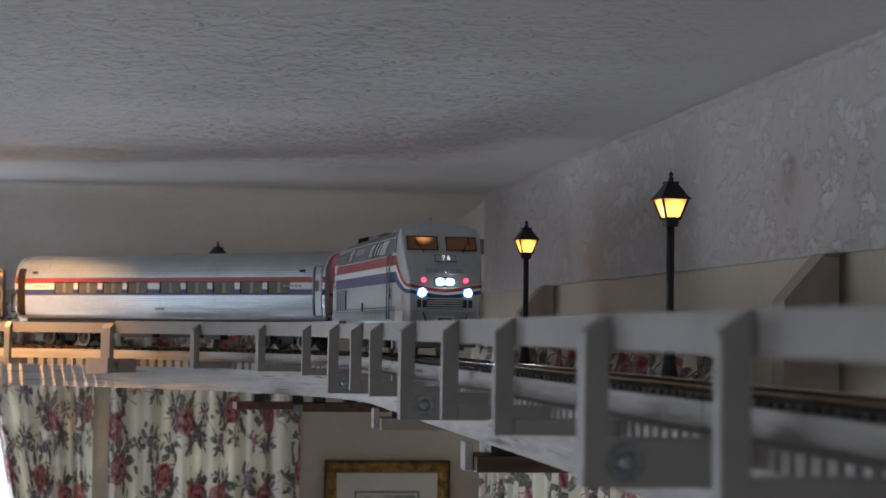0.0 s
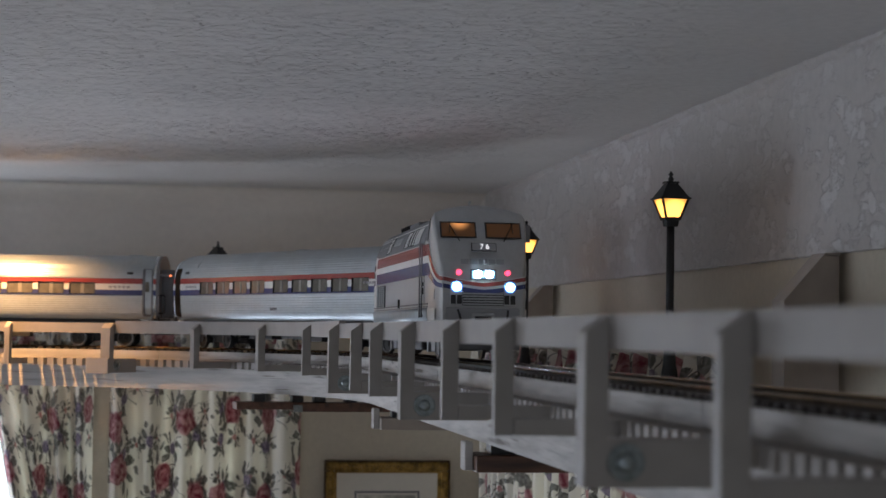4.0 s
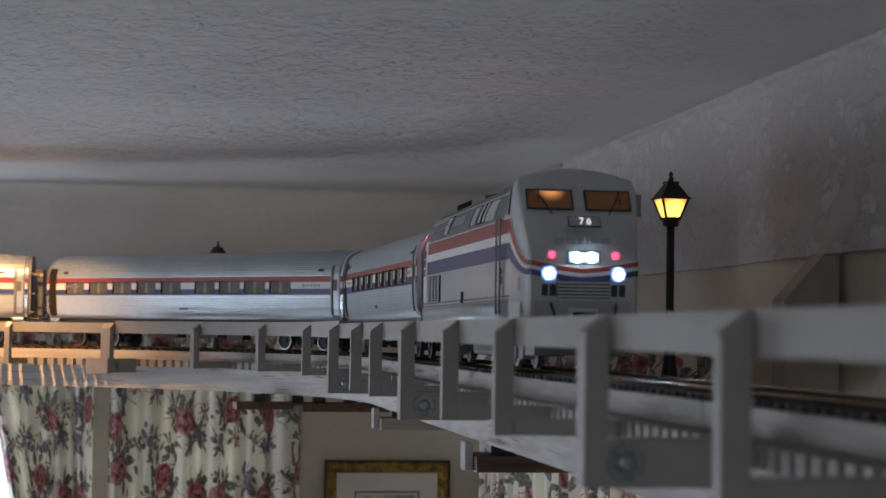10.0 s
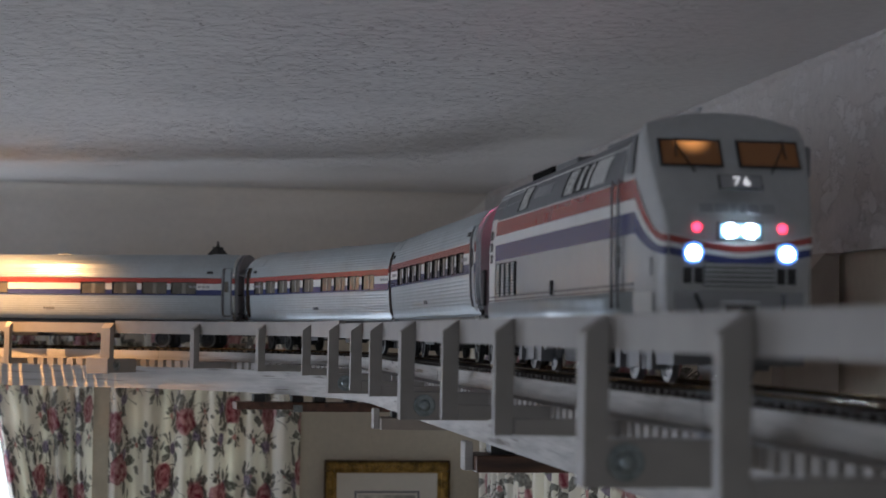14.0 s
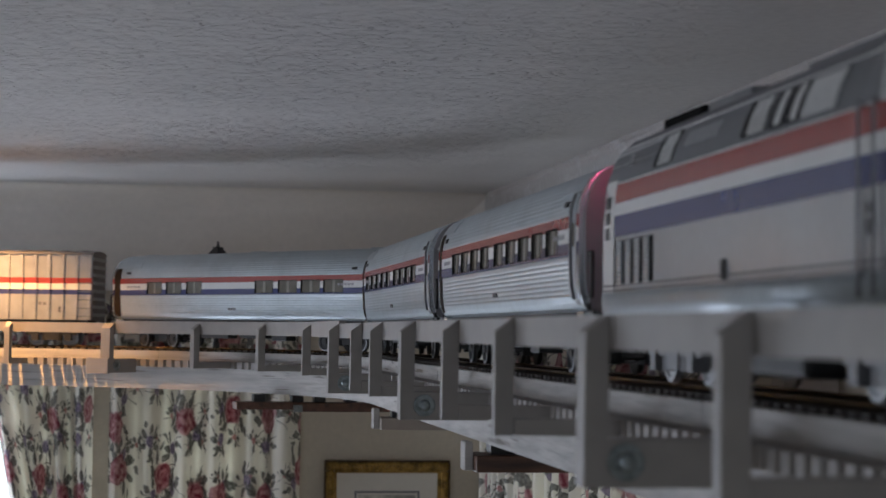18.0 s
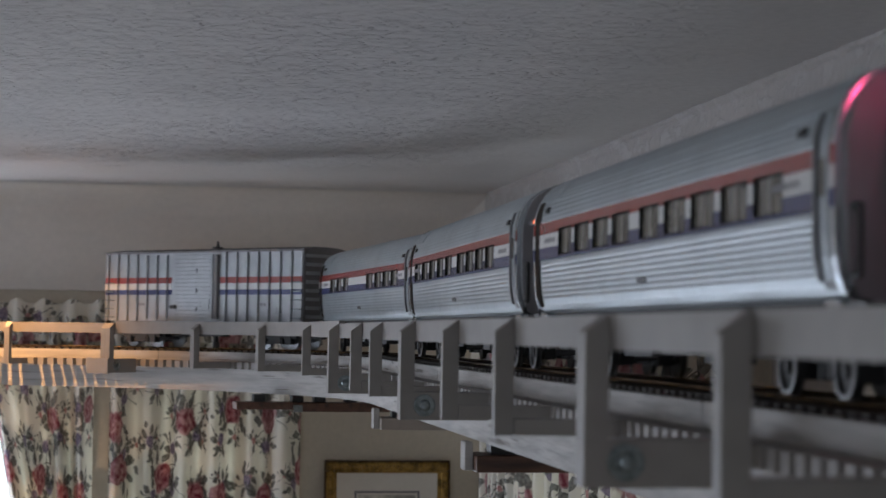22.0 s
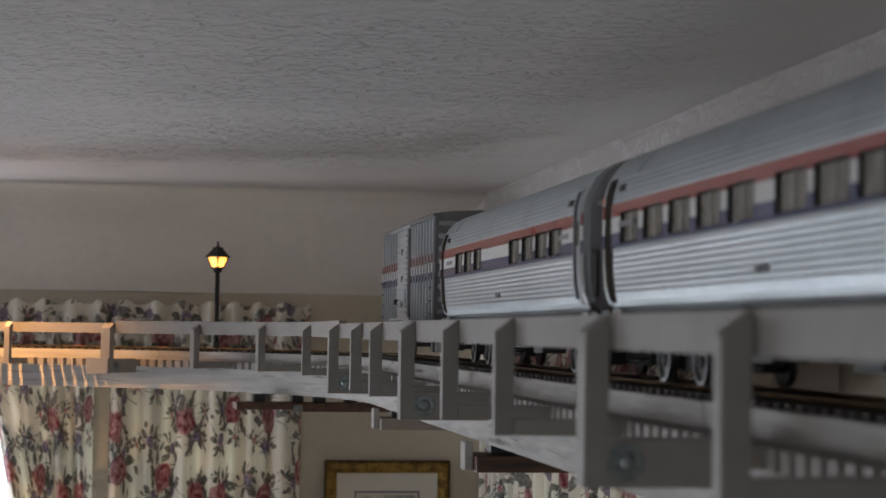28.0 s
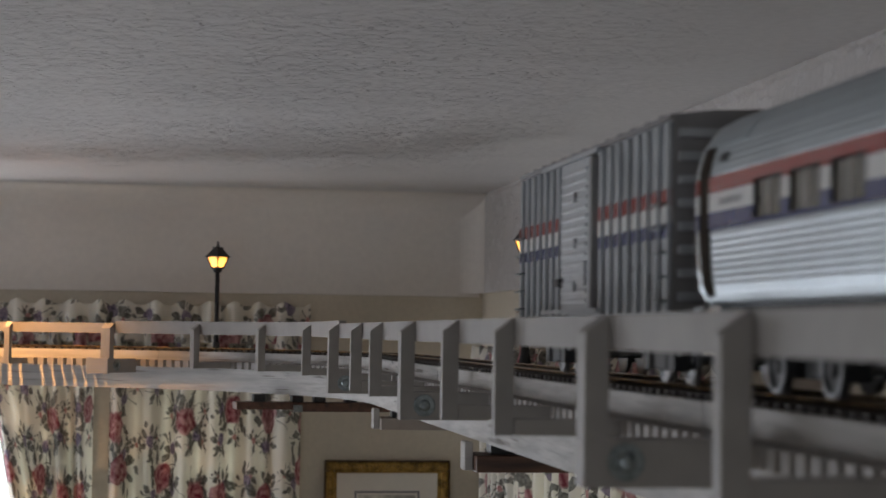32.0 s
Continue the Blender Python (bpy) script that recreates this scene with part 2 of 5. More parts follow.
M_CEIL = plaster("ceiling_plaster", (0.72, 0.70, 0.69), 50, (0.58, 1.55, 1), 0.95, 0.006)
smooth_margin(M_CEIL, (0.30, 0.60), (2.95, 3.35))
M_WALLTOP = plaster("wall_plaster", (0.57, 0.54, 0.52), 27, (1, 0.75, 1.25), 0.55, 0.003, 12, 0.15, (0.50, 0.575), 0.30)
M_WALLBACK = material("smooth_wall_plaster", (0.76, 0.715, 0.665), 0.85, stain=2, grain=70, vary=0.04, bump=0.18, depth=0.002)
M_WALL = material("beige_wall_paint", (0.63, 0.565, 0.455), 0.8, stain=2, grain=120, vary=0.05, bump=0.12)
M_TRIM = material("white_trim_paint", (0.75, 0.73, 0.70), 0.5, vary=0.05, bump=0.05)
M_FLOOR = material("carpet", (0.16, 0.13, 0.105), 0.95, stain=3, grain=200, vary=0.2, bump=0.4)
M_DECK = material("white_painted_timber", (0.47, 0.45, 0.425), 0.7, stain=12, grain=26, vary=0.12, bump=0.7, depth=0.003, stretch=(0.7, 0.7, 7), random=0.05)
scratched(M_DECK, (0.09, 0.07, 0.055), 0.85)
M_RAILING = material("grey_cream_paint", (0.305, 0.28, 0.257), 0.55, stain=9, grain=60, vary=0.07, bump=0.15, depth=0.001, random=0.05)
M_BROWN = material("brown_stained_wood", (0.13, 0.055, 0.03), 0.5, stain=10, grain=80, vary=0.3, bump=0.2, stretch=(1, 8, 8))
M_BRACKET = material("taupe_bracket_paint", (0.42, 0.36, 0.31), 0.6, vary=0.08, bump=0.1)
M_BLACK = material("black_plastic", (0.015, 0.014, 0.014), 0.45, vary=0.1, bump=0.05)
M_TIE = material("brown_plastic_sleeper", (0.03, 0.02, 0.015), 0.7, vary=0.2, bump=0.2)
M_BRASS = material("brass_rail", (0.40, 0.27, 0.12), 0.18, 1.0, stain=20, vary=0.25, bump=0.05)
M_ZINC = material("zinc_bolt", (0.30, 0.34, 0.345), 0.28, 1.0, stain=200, vary=0.2, bump=0.1)
M_SILVER = material("silver_fluted_shell", (0.475, 0.53, 0.56), 0.33, 0.50, stain=15, grain=150, vary=0.06, bump=0.03)
M_GREY = material("light_grey_shell", (0.50, 0.51, 0.515), 0.32, 0.25, stain=12, grain=150, vary=0.05, bump=0.03)
M_MIDGREY = material("mid_grey_shell", (0.15, 0.155, 0.165), 0.5, 0.0, stain=12, grain=150, vary=0.05, bump=0.03)
M_DKGREY = material("dark_grey_shell", (0.20, 0.20, 0.21), 0.45, 0.2, stain=12, vary=0.08, bump=0.03)
M_RED = material("red_stripe", (0.34, 0.055, 0.047), 0.26, vary=0.06, bump=0)
M_WHITE = material("white_stripe", (0.72, 0.72, 0.70), 0.42, vary=0.04, bump=0)
M_BLUE = material("blue_stripe", (0.045, 0.058, 0.18), 0.26, vary=0.06, bump=0)
M_BLIND = material("taupe_blind", (0.15, 0.14, 0.115), 0.16, stain=80, vary=0.12, bump=0)
M_SEATS = material("pale_blind_fold", (0.27, 0.25, 0.21), 0.4, stain=80, vary=0.12, bump=0)
M_CHROME = material("bright_end_trim", (0.70, 0.75, 0.78), 0.25, 0.8, vary=0.08, bump=0)
M_HOLE = material("dark_window_recess", (0.012, 0.011, 0.011), 1.0, vary=0.1, bump=0)
M_HOLE.node_tree.nodes["Principled BSDF"].inputs["Specular IOR Level"].default_value = 0.05
# dark brown with the shade inside the doorway put into it
M_SLOT = material("brown_doorway_shade", (0.032, 0.023, 0.016), 0.9, vary=0.15, bump=0)
M_SLOT.node_tree.nodes["Principled BSDF"].inputs["Specular IOR Level"].default_value = 0.1
M_END = material("grey_end_wall", (0.30, 0.29, 0.30), 0.5, stain=20, vary=0.06, bump=0)
M_UNDER = material("black_underframe", (0.02, 0.02, 0.02), 0.55, vary=0.2, bump=0.1)
M_WHEEL = material("steel_wheel", (0.24, 0.245, 0.25), 0.35, 1.0, vary=0.1, bump=0)
M_BOX = material("boxcar_silver", (0.43, 0.45, 0.465), 0.42, 0.5, stain=14, vary=0.1, bump=0.04)
M_ROOF = material("boxcar_roof", (0.24, 0.23, 0.23), 0.55, 0.3, vary=0.12, bump=0.1)
M_GOLD = material("gilt_frame", (0.42, 0.26, 0.07), 0.4, 0.75, stain=60, grain=180, vary=0.3, bump=0.6, depth=0.004)
M_GILTDARK = material("dark_gilt", (0.13, 0.075, 0.025), 0.45, 0.5, stain=60, grain=180, vary=0.3, bump=0.3)
M_MAT = material("cream_mount_card", (0.72, 0.68, 0.60), 0.9, vary=0.03, bump=0.05)
M_PRINT = material("print_paper", (0.62, 0.60, 0.52), 0.9, stain=25, grain=60, vary=0.35, bump=0, second=(0.25, 0.24, 0.22))
M_RAISED = material("raised_letter_grey", (0.36, 0.365, 0.38), 0.4, 0.1, vary=0.05, bump=0)
M_FLORAL = floral("floral_chintz")
for m in (M_RED, M_BLUE, M_WHITE, M_BLIND):
    m.node_tree.nodes["Principled BSDF"].inputs["Specular IOR Level"].default_value = 0.8
M_HEAD = glowing("headlamp_glow", (0.62, 0.82, 1.0), 50)
M_MARK = glowing("marker_glow", (1.0, 0.04, 0.10), 4)
M_REAR = glowing("rear_marker_glow", (1.0, 0.07, 0.24), 75)
M_NUM = glowing("number_glow", (0.95, 0.95, 1.0), 0.8)
M_CAB = glow_falloff("painted_windscreen_glow", (0.50, 0.20, 0.06), (0.06, 0.035, 0.02), (0.2440, -0.023, 0.1495), 0.001, 0.016, 1.5, 0.055)
M_LENS = glowing("headlight_lens_glow", (0.28, 0.55, 0.80), 0.35)
M_HALO = glowing("lamp_halo_glow", (0.12, 0.30, 0.90), 0.9)
M_LANTERN = glow_falloff("lantern_glow", (1.0, 0.46, 0.085), (0.5, 0.3, 0.1), (0, 0, 0.194), 0.009, 0.024, 3.0, 0.45)
M_TAIL = glowing("tail_marker_glow", (1.0, 0.22, 0.08), 2.5)
M_SKYPANE = glowing("bright_window_pane", (0.84, 0.94, 1.0), 1.2)


# ---- mesh helpers ----
def link(name, bm, mat, parent=None, label="", smooth=False):
    me = bpy.data.meshes.new(name)
    bm.normal_update()
    bm.to_mesh(me)
    bm.free()
    me.materials.append(mat)
    if smooth:
        for p in me.polygons:
            p.use_smooth = True
    ob = new(name, me)
    if parent:
        ob.parent = parent
    if label:
        tagged(ob, label)
    return ob


def part(name, bm, mat, parent, label="", smooth=False):
    return link(name, bm, mat, parent, label, smooth)


def box(bm, x0, x1, y0, y1, z0, z1, m=None):
    v = [bm.verts.new(Vector(c) if m is None else m @ Vector(c)) for c in
         ((x0, y0, z0), (x1, y0, z0), (x1, y1, z0), (x0, y1, z0), (x0, y0, z1), (x1, y0, z1), (x1, y1, z1), (x0, y1, z1))]
    for f in ((3, 2, 1, 0), (4, 5, 6, 7), (0, 1, 5, 4), (1, 2, 6, 5), (2, 3, 7, 6), (3, 0, 4, 7)):
        bm.faces.new([v[i] for i in f])
    return bm


def boxed(x0, x1, y0, y1, z0, z1, bevel=0.0, m=None):
    bm = box(bmesh.new(), x0, x1, y0, y1, z0, z1, m)
    if bevel:
        bmesh.ops.bevel(bm, geom=bm.edges[:], offset=bevel, segments=2, affect="EDGES", profile=0.5)
    return bm


def prism(pts, a0, a1, axis):
    """A flat outline pushed from a0 to a1 along an axis: x takes (y, z), y takes (x, z), z takes (x, y)."""
    bm = bmesh.new()

    def at(p, a):
        return {"x": (a, p[0], p[1]), "y": (p[0], a, p[1]), "z": (p[0], p[1], a)}[axis]
    lo = [bm.verts.new(at(p, a0)) for p in pts]
    hi = [bm.verts.new(at(p, a1)) for p in pts]
    k = len(pts)
    bm.faces.new(lo)
    bm.faces.new(hi[::-1])
    for i in range(k):
        bm.faces.new((lo[i], lo[(i + 1) % k], hi[(i + 1) % k], hi[i]))
    bmesh.ops.recalc_face_normals(bm, faces=bm.faces[:])
    return bm


def tube(bm, p0, p1, r0, r1=None, seg=14):
    p0, p1 = Vector(p0), Vector(p1)
    r1 = r0 if r1 is None else r1
    q = (p1 - p0).to_track_quat("Z", "Y").to_matrix().to_4x4()
    m = Matrix.Translation((p0 + p1) / 2) @ q
    bmesh.ops.create_cone(bm, cap_ends=True, segments=seg, radius1=max(r0, 1e-5), radius2=max(r1, 1e-5), depth=(p1 - p0).length, matrix=m)
    return bm


def turned(profile, seg=20, m=None):
    """A turned shape from (radius, height) pairs."""
    bm = bmesh.new()
    rings = []
    for r, z in profile:
        ring = [bm.verts.new((r * math.cos(2 * math.pi * i / seg), r * math.sin(2 * math.pi * i / seg), z)) for i in range(seg)]
        rings.append(ring)
    for a, b in zip(rings, rings[1:]):
        for i in range(seg):
            bm.faces.new((a[i], a[(i + 1) % seg], b[(i + 1) % seg], b[i]))
    bm.faces.new(rings[0][::-1])
    bm.faces.new(rings[-1])
    if m is not None:
        bm.transform(m)
    return bm


# ---- the track's line ----
TC, TR, TY = 0.3419, 0.8011, 2.5207       # straight along the right wall, a quarter turn, straight along the back wall
RAIL = EZ - 0.0285


def track(s, off=0.0):
    """The place at s along the line and the turn; off goes towards the room."""
    d = -(s + 0.8951)
    th = min(max(d / TR, 0), math.pi / 2)
    if d <= 0:
        x, y = TC, TY + d
    elif d < TR * math.pi / 2:
        x, y = TC - TR + TR * math.cos(th), TY + TR * math.sin(th)
    else:
        x, y = TC - TR - (d - TR * math.pi / 2), TY + TR
    return x - off * math.cos(th), y - off * math.sin(th), th


def span(s0, s1, step=0.03):
    n = max(1, int(abs(s1 - s0) / step + 0.5))
    return [s0 + (s1 - s0) * i / n for i in range(n + 1)]


def swept(ss, o0, o1, z0, z1, bm=None):
    """A bar with a rectangular section that follows the line."""
    bm = bm or bmesh.new()
    rows = []
    for s in ss:
        a, b = track(s, o0), track(s, o1)
        rows.append([bm.verts.new(c) for c in ((a[0], a[1], z0), (b[0], b[1], z0), (b[0], b[1], z1), (a[0], a[1], z1))])
    for p, q in zip(rows, rows[1:]):
        for i in range(4):
            bm.faces.new((p[i], p[(i + 1) % 4], q[(i + 1) % 4], q[i]))
    bm.faces.new(rows[0][::-1])
    bm.faces.new(rows[-1])
    bmesh.ops.recalc_face_normals(bm, faces=bm.faces[:])
    return bm


def rounded_bar(ss, outline):
    """A bar that follows the line with the outline (off, z) as its section."""
    bm, rows = bmesh.new(), []
    for s in ss:
        rows.append([bm.verts.new((*track(s, o)[:2], z)) for o, z in outline])
    n = len(outline)
    for p, q in zip(rows, rows[1:]):
        for i in range(n):
            bm.faces.new((p[i], p[(i + 1) % n], q[(i + 1) % n], q[i]))
    bm.faces.new(rows[0][::-1])
    bm.faces.new(rows[-1])
    bmesh.ops.recalc_face_normals(bm, faces=bm.faces[:])
    return bm


def frame_at(s, off, z):
    x, y, th = track(s, off)
    return Matrix.Translation((x, y, z)) @ Matrix.Rotation(th, 4, "Z")   # local x: outwards, local y: back along the line


# ---- the room ----
XW, YB, XL, YF, ZC = 0.66, 3.78, -3.2, -5.2, EZ + 0.2835
ZP = EZ + 0.0835


def structure(name, bm, mat, label=""):
    return tagged(link(name, bm, mat), label, kind="structure")


def wall_with_hole(name, axis, at, thick, a0, a1, holes):
    """A wall along x or y from a0 to a1 and floor to ceiling, with openings (a, b, z0, z1) through it."""
    bm = bmesh.new()
    cuts = sorted(holes)
    edges = [a0]
    for a, b, _, _ in cuts:
        edges += [a, b]
    edges.append(a1)

    def slab(p, q, z0, z1):
        if axis == "x":
            box(bm, p, q, at, at + thick, z0, z1) if thick > 0 else box(bm, p, q, at + thick, at, z0, z1)
        else:
            box(bm, at, at + thick, p, q, z0, z1) if thick > 0 else box(bm, at + thick, at, p, q, z0, z1)
    for i in range(0, len(edges) - 1, 2):
        slab(edges[i], edges[i + 1], 0, ZC)
    for a, b, z0, z1 in cuts:
        slab(a, b, 0, z0)
        slab(a, b, z1, ZC)
    return structure(name, bm, M_WALL, "beige painted wall")


wall_with_hole("wall_north", "x", YB, 0.12, XL - 0.12, XW + 0.12, [(-1.30, -0.13, 0.75, EZ - 0.06), (-0.06, 0.22, 0.75, EZ - 0.06)])
wall_with_hole("wall_east", "y", XW, 0.12, YF, YB, [(2.10, 3.15, 0.75, EZ - 0.12)])
wall_with_hole("wall_west", "y", XL, -0.12, YF, YB, [(2.05, 3.55, 0.75, 2.05)])
wall_with_hole("wall_south", "x", YF, -0.12, XL - 0.12, XW + 0.12, [(-2.2, -0.6, 0.75, 2.05)])
structure("floor", boxed(XL - 0.12, XW + 0.12, YF - 0.12, YB + 0.12, -0.1, 0), M_FLOOR, "carpeted floor")
structure("ceiling", boxed(XL - 0.12, XW + 0.12, YF - 0.12, YB + 0.12, ZC, ZC + 0.1), M_CEIL, "off-white ceiling with trowelled plaster texture")
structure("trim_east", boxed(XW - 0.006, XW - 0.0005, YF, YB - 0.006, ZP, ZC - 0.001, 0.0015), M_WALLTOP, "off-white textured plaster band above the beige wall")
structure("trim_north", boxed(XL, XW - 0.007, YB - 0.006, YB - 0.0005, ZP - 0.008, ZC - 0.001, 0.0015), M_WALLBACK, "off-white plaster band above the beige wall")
# a hollow where the plaster runs from the wall into the ceiling
cove = [(0, 0)] + [(0.09 - 0.09 * math.sin(a), -0.055 + 0.055 * math.cos(a)) for a in [i * math.pi / 48 for i in range(25)]]
structure("trim_cove", prism([(YB - 0.0065 - p, ZC - 0.0012 + q) for p, q in cove], XL, XW - 0.008, "x"), M_WALLBACK, "rounded plaster cove along the back wall")

fillet = [(XW - 0.0068, YB - 0.0068)] + [(XW - 0.0568 + 0.05 * math.cos(a), YB - 0.0568 + 0.05 * math.sin(a)) for a in [i * math.pi / 20 for i in range(11)]]
structure("trim_corner", prism(fillet, ZP, ZC - 0.0012, "z"), M_WALLBACK, "rounded plaster corner between two walls")


def ragged_bead():
    """Lumpy plaster squeezed out where the textured wall meets the ceiling."""
    bm, rows, y = bmesh.new(), [], -1.2
    while y < YB - 0.1:
        a = noise.noise((y * 19, 0.3, 0)) + 0.6 * noise.noise((y * 71, 4.1, 0))
        b = noise.noise((y * 23, 7.7, 0)) + 0.6 * noise.noise((y * 83, 2.2, 0))
        rows.append([bm.verts.new(c) for c in ((XW - 0.0062, y, ZC - 0.0008), (XW - 0.0062, y, ZC - 0.0085 - 0.0050 * a), (XW - 0.0100 - 0.0012 * b, y, ZC - 0.0052 - 0.0022 * a), (XW - 0.0125 - 0.0040 * b, y, ZC - 0.0008))])
        y += 0.0065
    for p, q in zip(rows, rows[1:]):
        for i in range(4):
            bm.faces.new((p[i], q[i], q[(i + 1) % 4], p[(i + 1) % 4]))
    bm.faces.new(rows[0])
    bm.faces.new(rows[-1][::-1])
    bmesh.ops.recalc_face_normals(bm, faces=bm.faces[:])
    return structure("trim_bead", bm, M_WALLTOP, "lumpy plaster edge between wall and ceiling")


ragged_bead()


def window_unit(name, axis, at, a, b, z0, z1, panes):
    root = tagged(new(name), "white sash window with bright daylight behind", kind="structure")
    bm = bmesh.new()

    def bar(p, q, lo, hi, d0, d1):
        box(bm, p, q, at + d0, at + d1, lo, hi) if axis == "x" else box(bm, at + d0, at + d1, p, q, lo, hi)
    bar(a, b, z0, z0 + 0.05, 0.02, 0.07)
    bar(a, b, z1 - 0.05, z1, 0.02, 0.07)
    step = (b - a) / panes
    for i in range(panes + 1):
        c = a + i * step
        lo, hi = max(a, c - 0.02), min(b, c + 0.02)
        bar(lo, hi, z0 + 0.05, z1 - 0.05, 0.02, 0.07)
    part("window_frame", bm, M_TRIM, root)
    for i in range(panes):
        g = bmesh.new()
        p, q = a + i * step + 0.02, a + (i + 1) * step - 0.02
        box(g, p, q, at + 0.042, at + 0.046, z0 + 0.05, z1 - 0.05) if axis == "x" else box(g, at + 0.042, at + 0.046, p, q, z0 + 0.05, z1 - 0.05)
        ob = part("pane", g, M_SKYPANE, root)
        ob.visible_shadow = False
    return root


window_unit("window_1", "x", YB, -1.30, -0.13, 0.75, EZ - 0.06, 3)
window_unit("window_4", "x", YB, -0.06, 0.22, 0.75, EZ - 0.06, 1)
window_unit("window_2", "y", XW, 2.10, 3.15, 0.75, EZ - 0.12, 2)
# unseen window behind the camera, added to go with the south fill
window_unit("unseen_window_5", "x", YF - 0.09, -2.2, -0.6, 0.75, 2.05, 2)
window_unit("window_3", "y", XL - 0.09, 2.05, 3.55, 0.75, 2.05, 3)


# ---- curtains ----
def curtain(name, origin, along, out, width, z0, z1, pitch, amp, label, lean=0.0, parent=None, seed=1, flare=0.0):
    """A pleated cloth of two faces: from origin along a wall, hung from z1 to z0."""
    rnd = random.Random(seed)
    o, a, n = Vector(origin), Vector(along), Vector(out)
    cols, rows = int(width / pitch * 12), 14
    ph = [rnd.uniform(-0.9, 0.9) for _ in range(int(width / pitch) + 3)]
    bm = bmesh.new()
    uv = bm.loops.layers.uv.new("uv")
    grids, flat, run, last = [], {}, {}, None
    for t in (0.0, 0.003):
        grid = []
        for j in range(rows + 1):
            v = j / rows
            z = z1 + (z0 - z1) * v
            row = []
            for i in range(cols + 1):
                u = i / cols * width
                k = u / pitch
                w = ph[int(k)] * (1 - k % 1) + ph[int(k) + 1] * (k % 1)
                d = amp * (0.75 + 0.25 * v) * math.sin(2 * math.pi * k + w * 1.3) + amp * 0.35 * math.sin(2 * math.pi * k * 0.43 + w + 2 * v)
                sh = lean * v * (1 - u / width) + flare * v * (u / width - 0.5)
                p = o + a * (u + sh) + n * (amp * 1.2 + d + t)
                p.z = z + (0.006 * math.sin(k * 6.28 + w) if j == 0 else 0)
                vert = bm.verts.new(p)
                if t == 0.0 and j == 0:
                    here = Vector((p.x, p.y))
                    run[i] = run[i - 1] + (here - last).length if i else 0.0
                    last = here
                flat[vert] = (run[i], z)
                row.append(vert)
            grid.append(row)
        grids.append(grid)
    for gi, g in enumerate(grids):
        for j in range(rows):
            for i in range(cols):
                q = (g[j][i], g[j][i + 1], g[j + 1][i + 1], g[j + 1][i])
                bm.faces.new(q if gi else q[::-1])
    f, b = grids
    for j in range(rows):
        for e in (0, cols):
            bm.faces.new((f[j][e], f[j + 1][e], b[j + 1][e], b[j][e]))
    for i in range(cols):
        for e in (0, rows):
            bm.faces.new((f[e][i], f[e][i + 1], b[e][i + 1], b[e][i]))
    for fc in bm.faces:
        for lp in fc.loops:
            lp[uv].uv = flat[lp.vert]
    ob = link(name, bm, M_FLORAL, parent, smooth=True)
    if label:
        tagged(ob, label, "curtain")
    return ob


curtain("curtain", (-0.345, YB - 0.02, 0), (1, 0, 0), (0, -1, 0), 0.225, 0.35, EZ + 0.02, 0.062, 0.036, "cream floral curtain gathered beside the bright window", lean=0.36, seed=3)
curtain("curtain", (-0.088, YB - 0.02, 0), (1, 0, 0), (0, -1, 0), 0.375, 0.35, EZ + 0.02, 0.066, 0.034, "cream floral curtain with rose blooms hanging in soft folds", seed=5)
def curtain_header(origin, along, out, width, z0, z1, pitch, amp, label, seed):
    """A gathered ruffle on its rod."""
    root = tagged(new("curtain_header"), label, "curtain")
    root.location = (origin[0], origin[1], z0)
    low = z0 + (z1 - z0) * 0.42
    for name, a, c, k in (("ruffle", low + 0.0008, z1, 1.0), ("rod_pocket", z0, low, 0.6)):
        ob = curtain(name, origin, along, out, width, a, c, pitch, amp * k, "", parent=root, seed=seed)
        ob.location = -root.location
    o, a, n = Vector(origin), Vector(along), Vector(out)
    p = o + n * (amp * 0.3)
    bm = tube(bmesh.new(), (*(p - a * 0.02).xy, low), (*(p + a * (width + 0.02)).xy, low), 0.006, seg=12)
    ob = part("rod", bm, M_BROWN, root, "dark wooden curtain rod")
    ob.location = -root.location
    return root


curtain_header((-0.75, YB - 0.065, 0), (1, 0, 0), (0, -1, 0), 1.05, EZ - 0.025, EZ + 0.052, 0.052, 0.013, "ruffled floral curtain header gathered on its rod", seed=8)
curtain("curtain", (XW - 0.02, 1.95, 0), (0, 1, 0), (-1, 0, 0), 1.45, 0.35, EZ - 0.06, 0.036, 0.020, "cream floral curtain on the side wall under the viaduct", seed=11)
curtain_header((XW - 0.05, 1.92, 0), (0, 1, 0), (-1, 0, 0), 1.5, EZ - 0.10, EZ - 0.026, 0.042, 0.014, "ruffled floral curtain header on the side wall", seed=12)


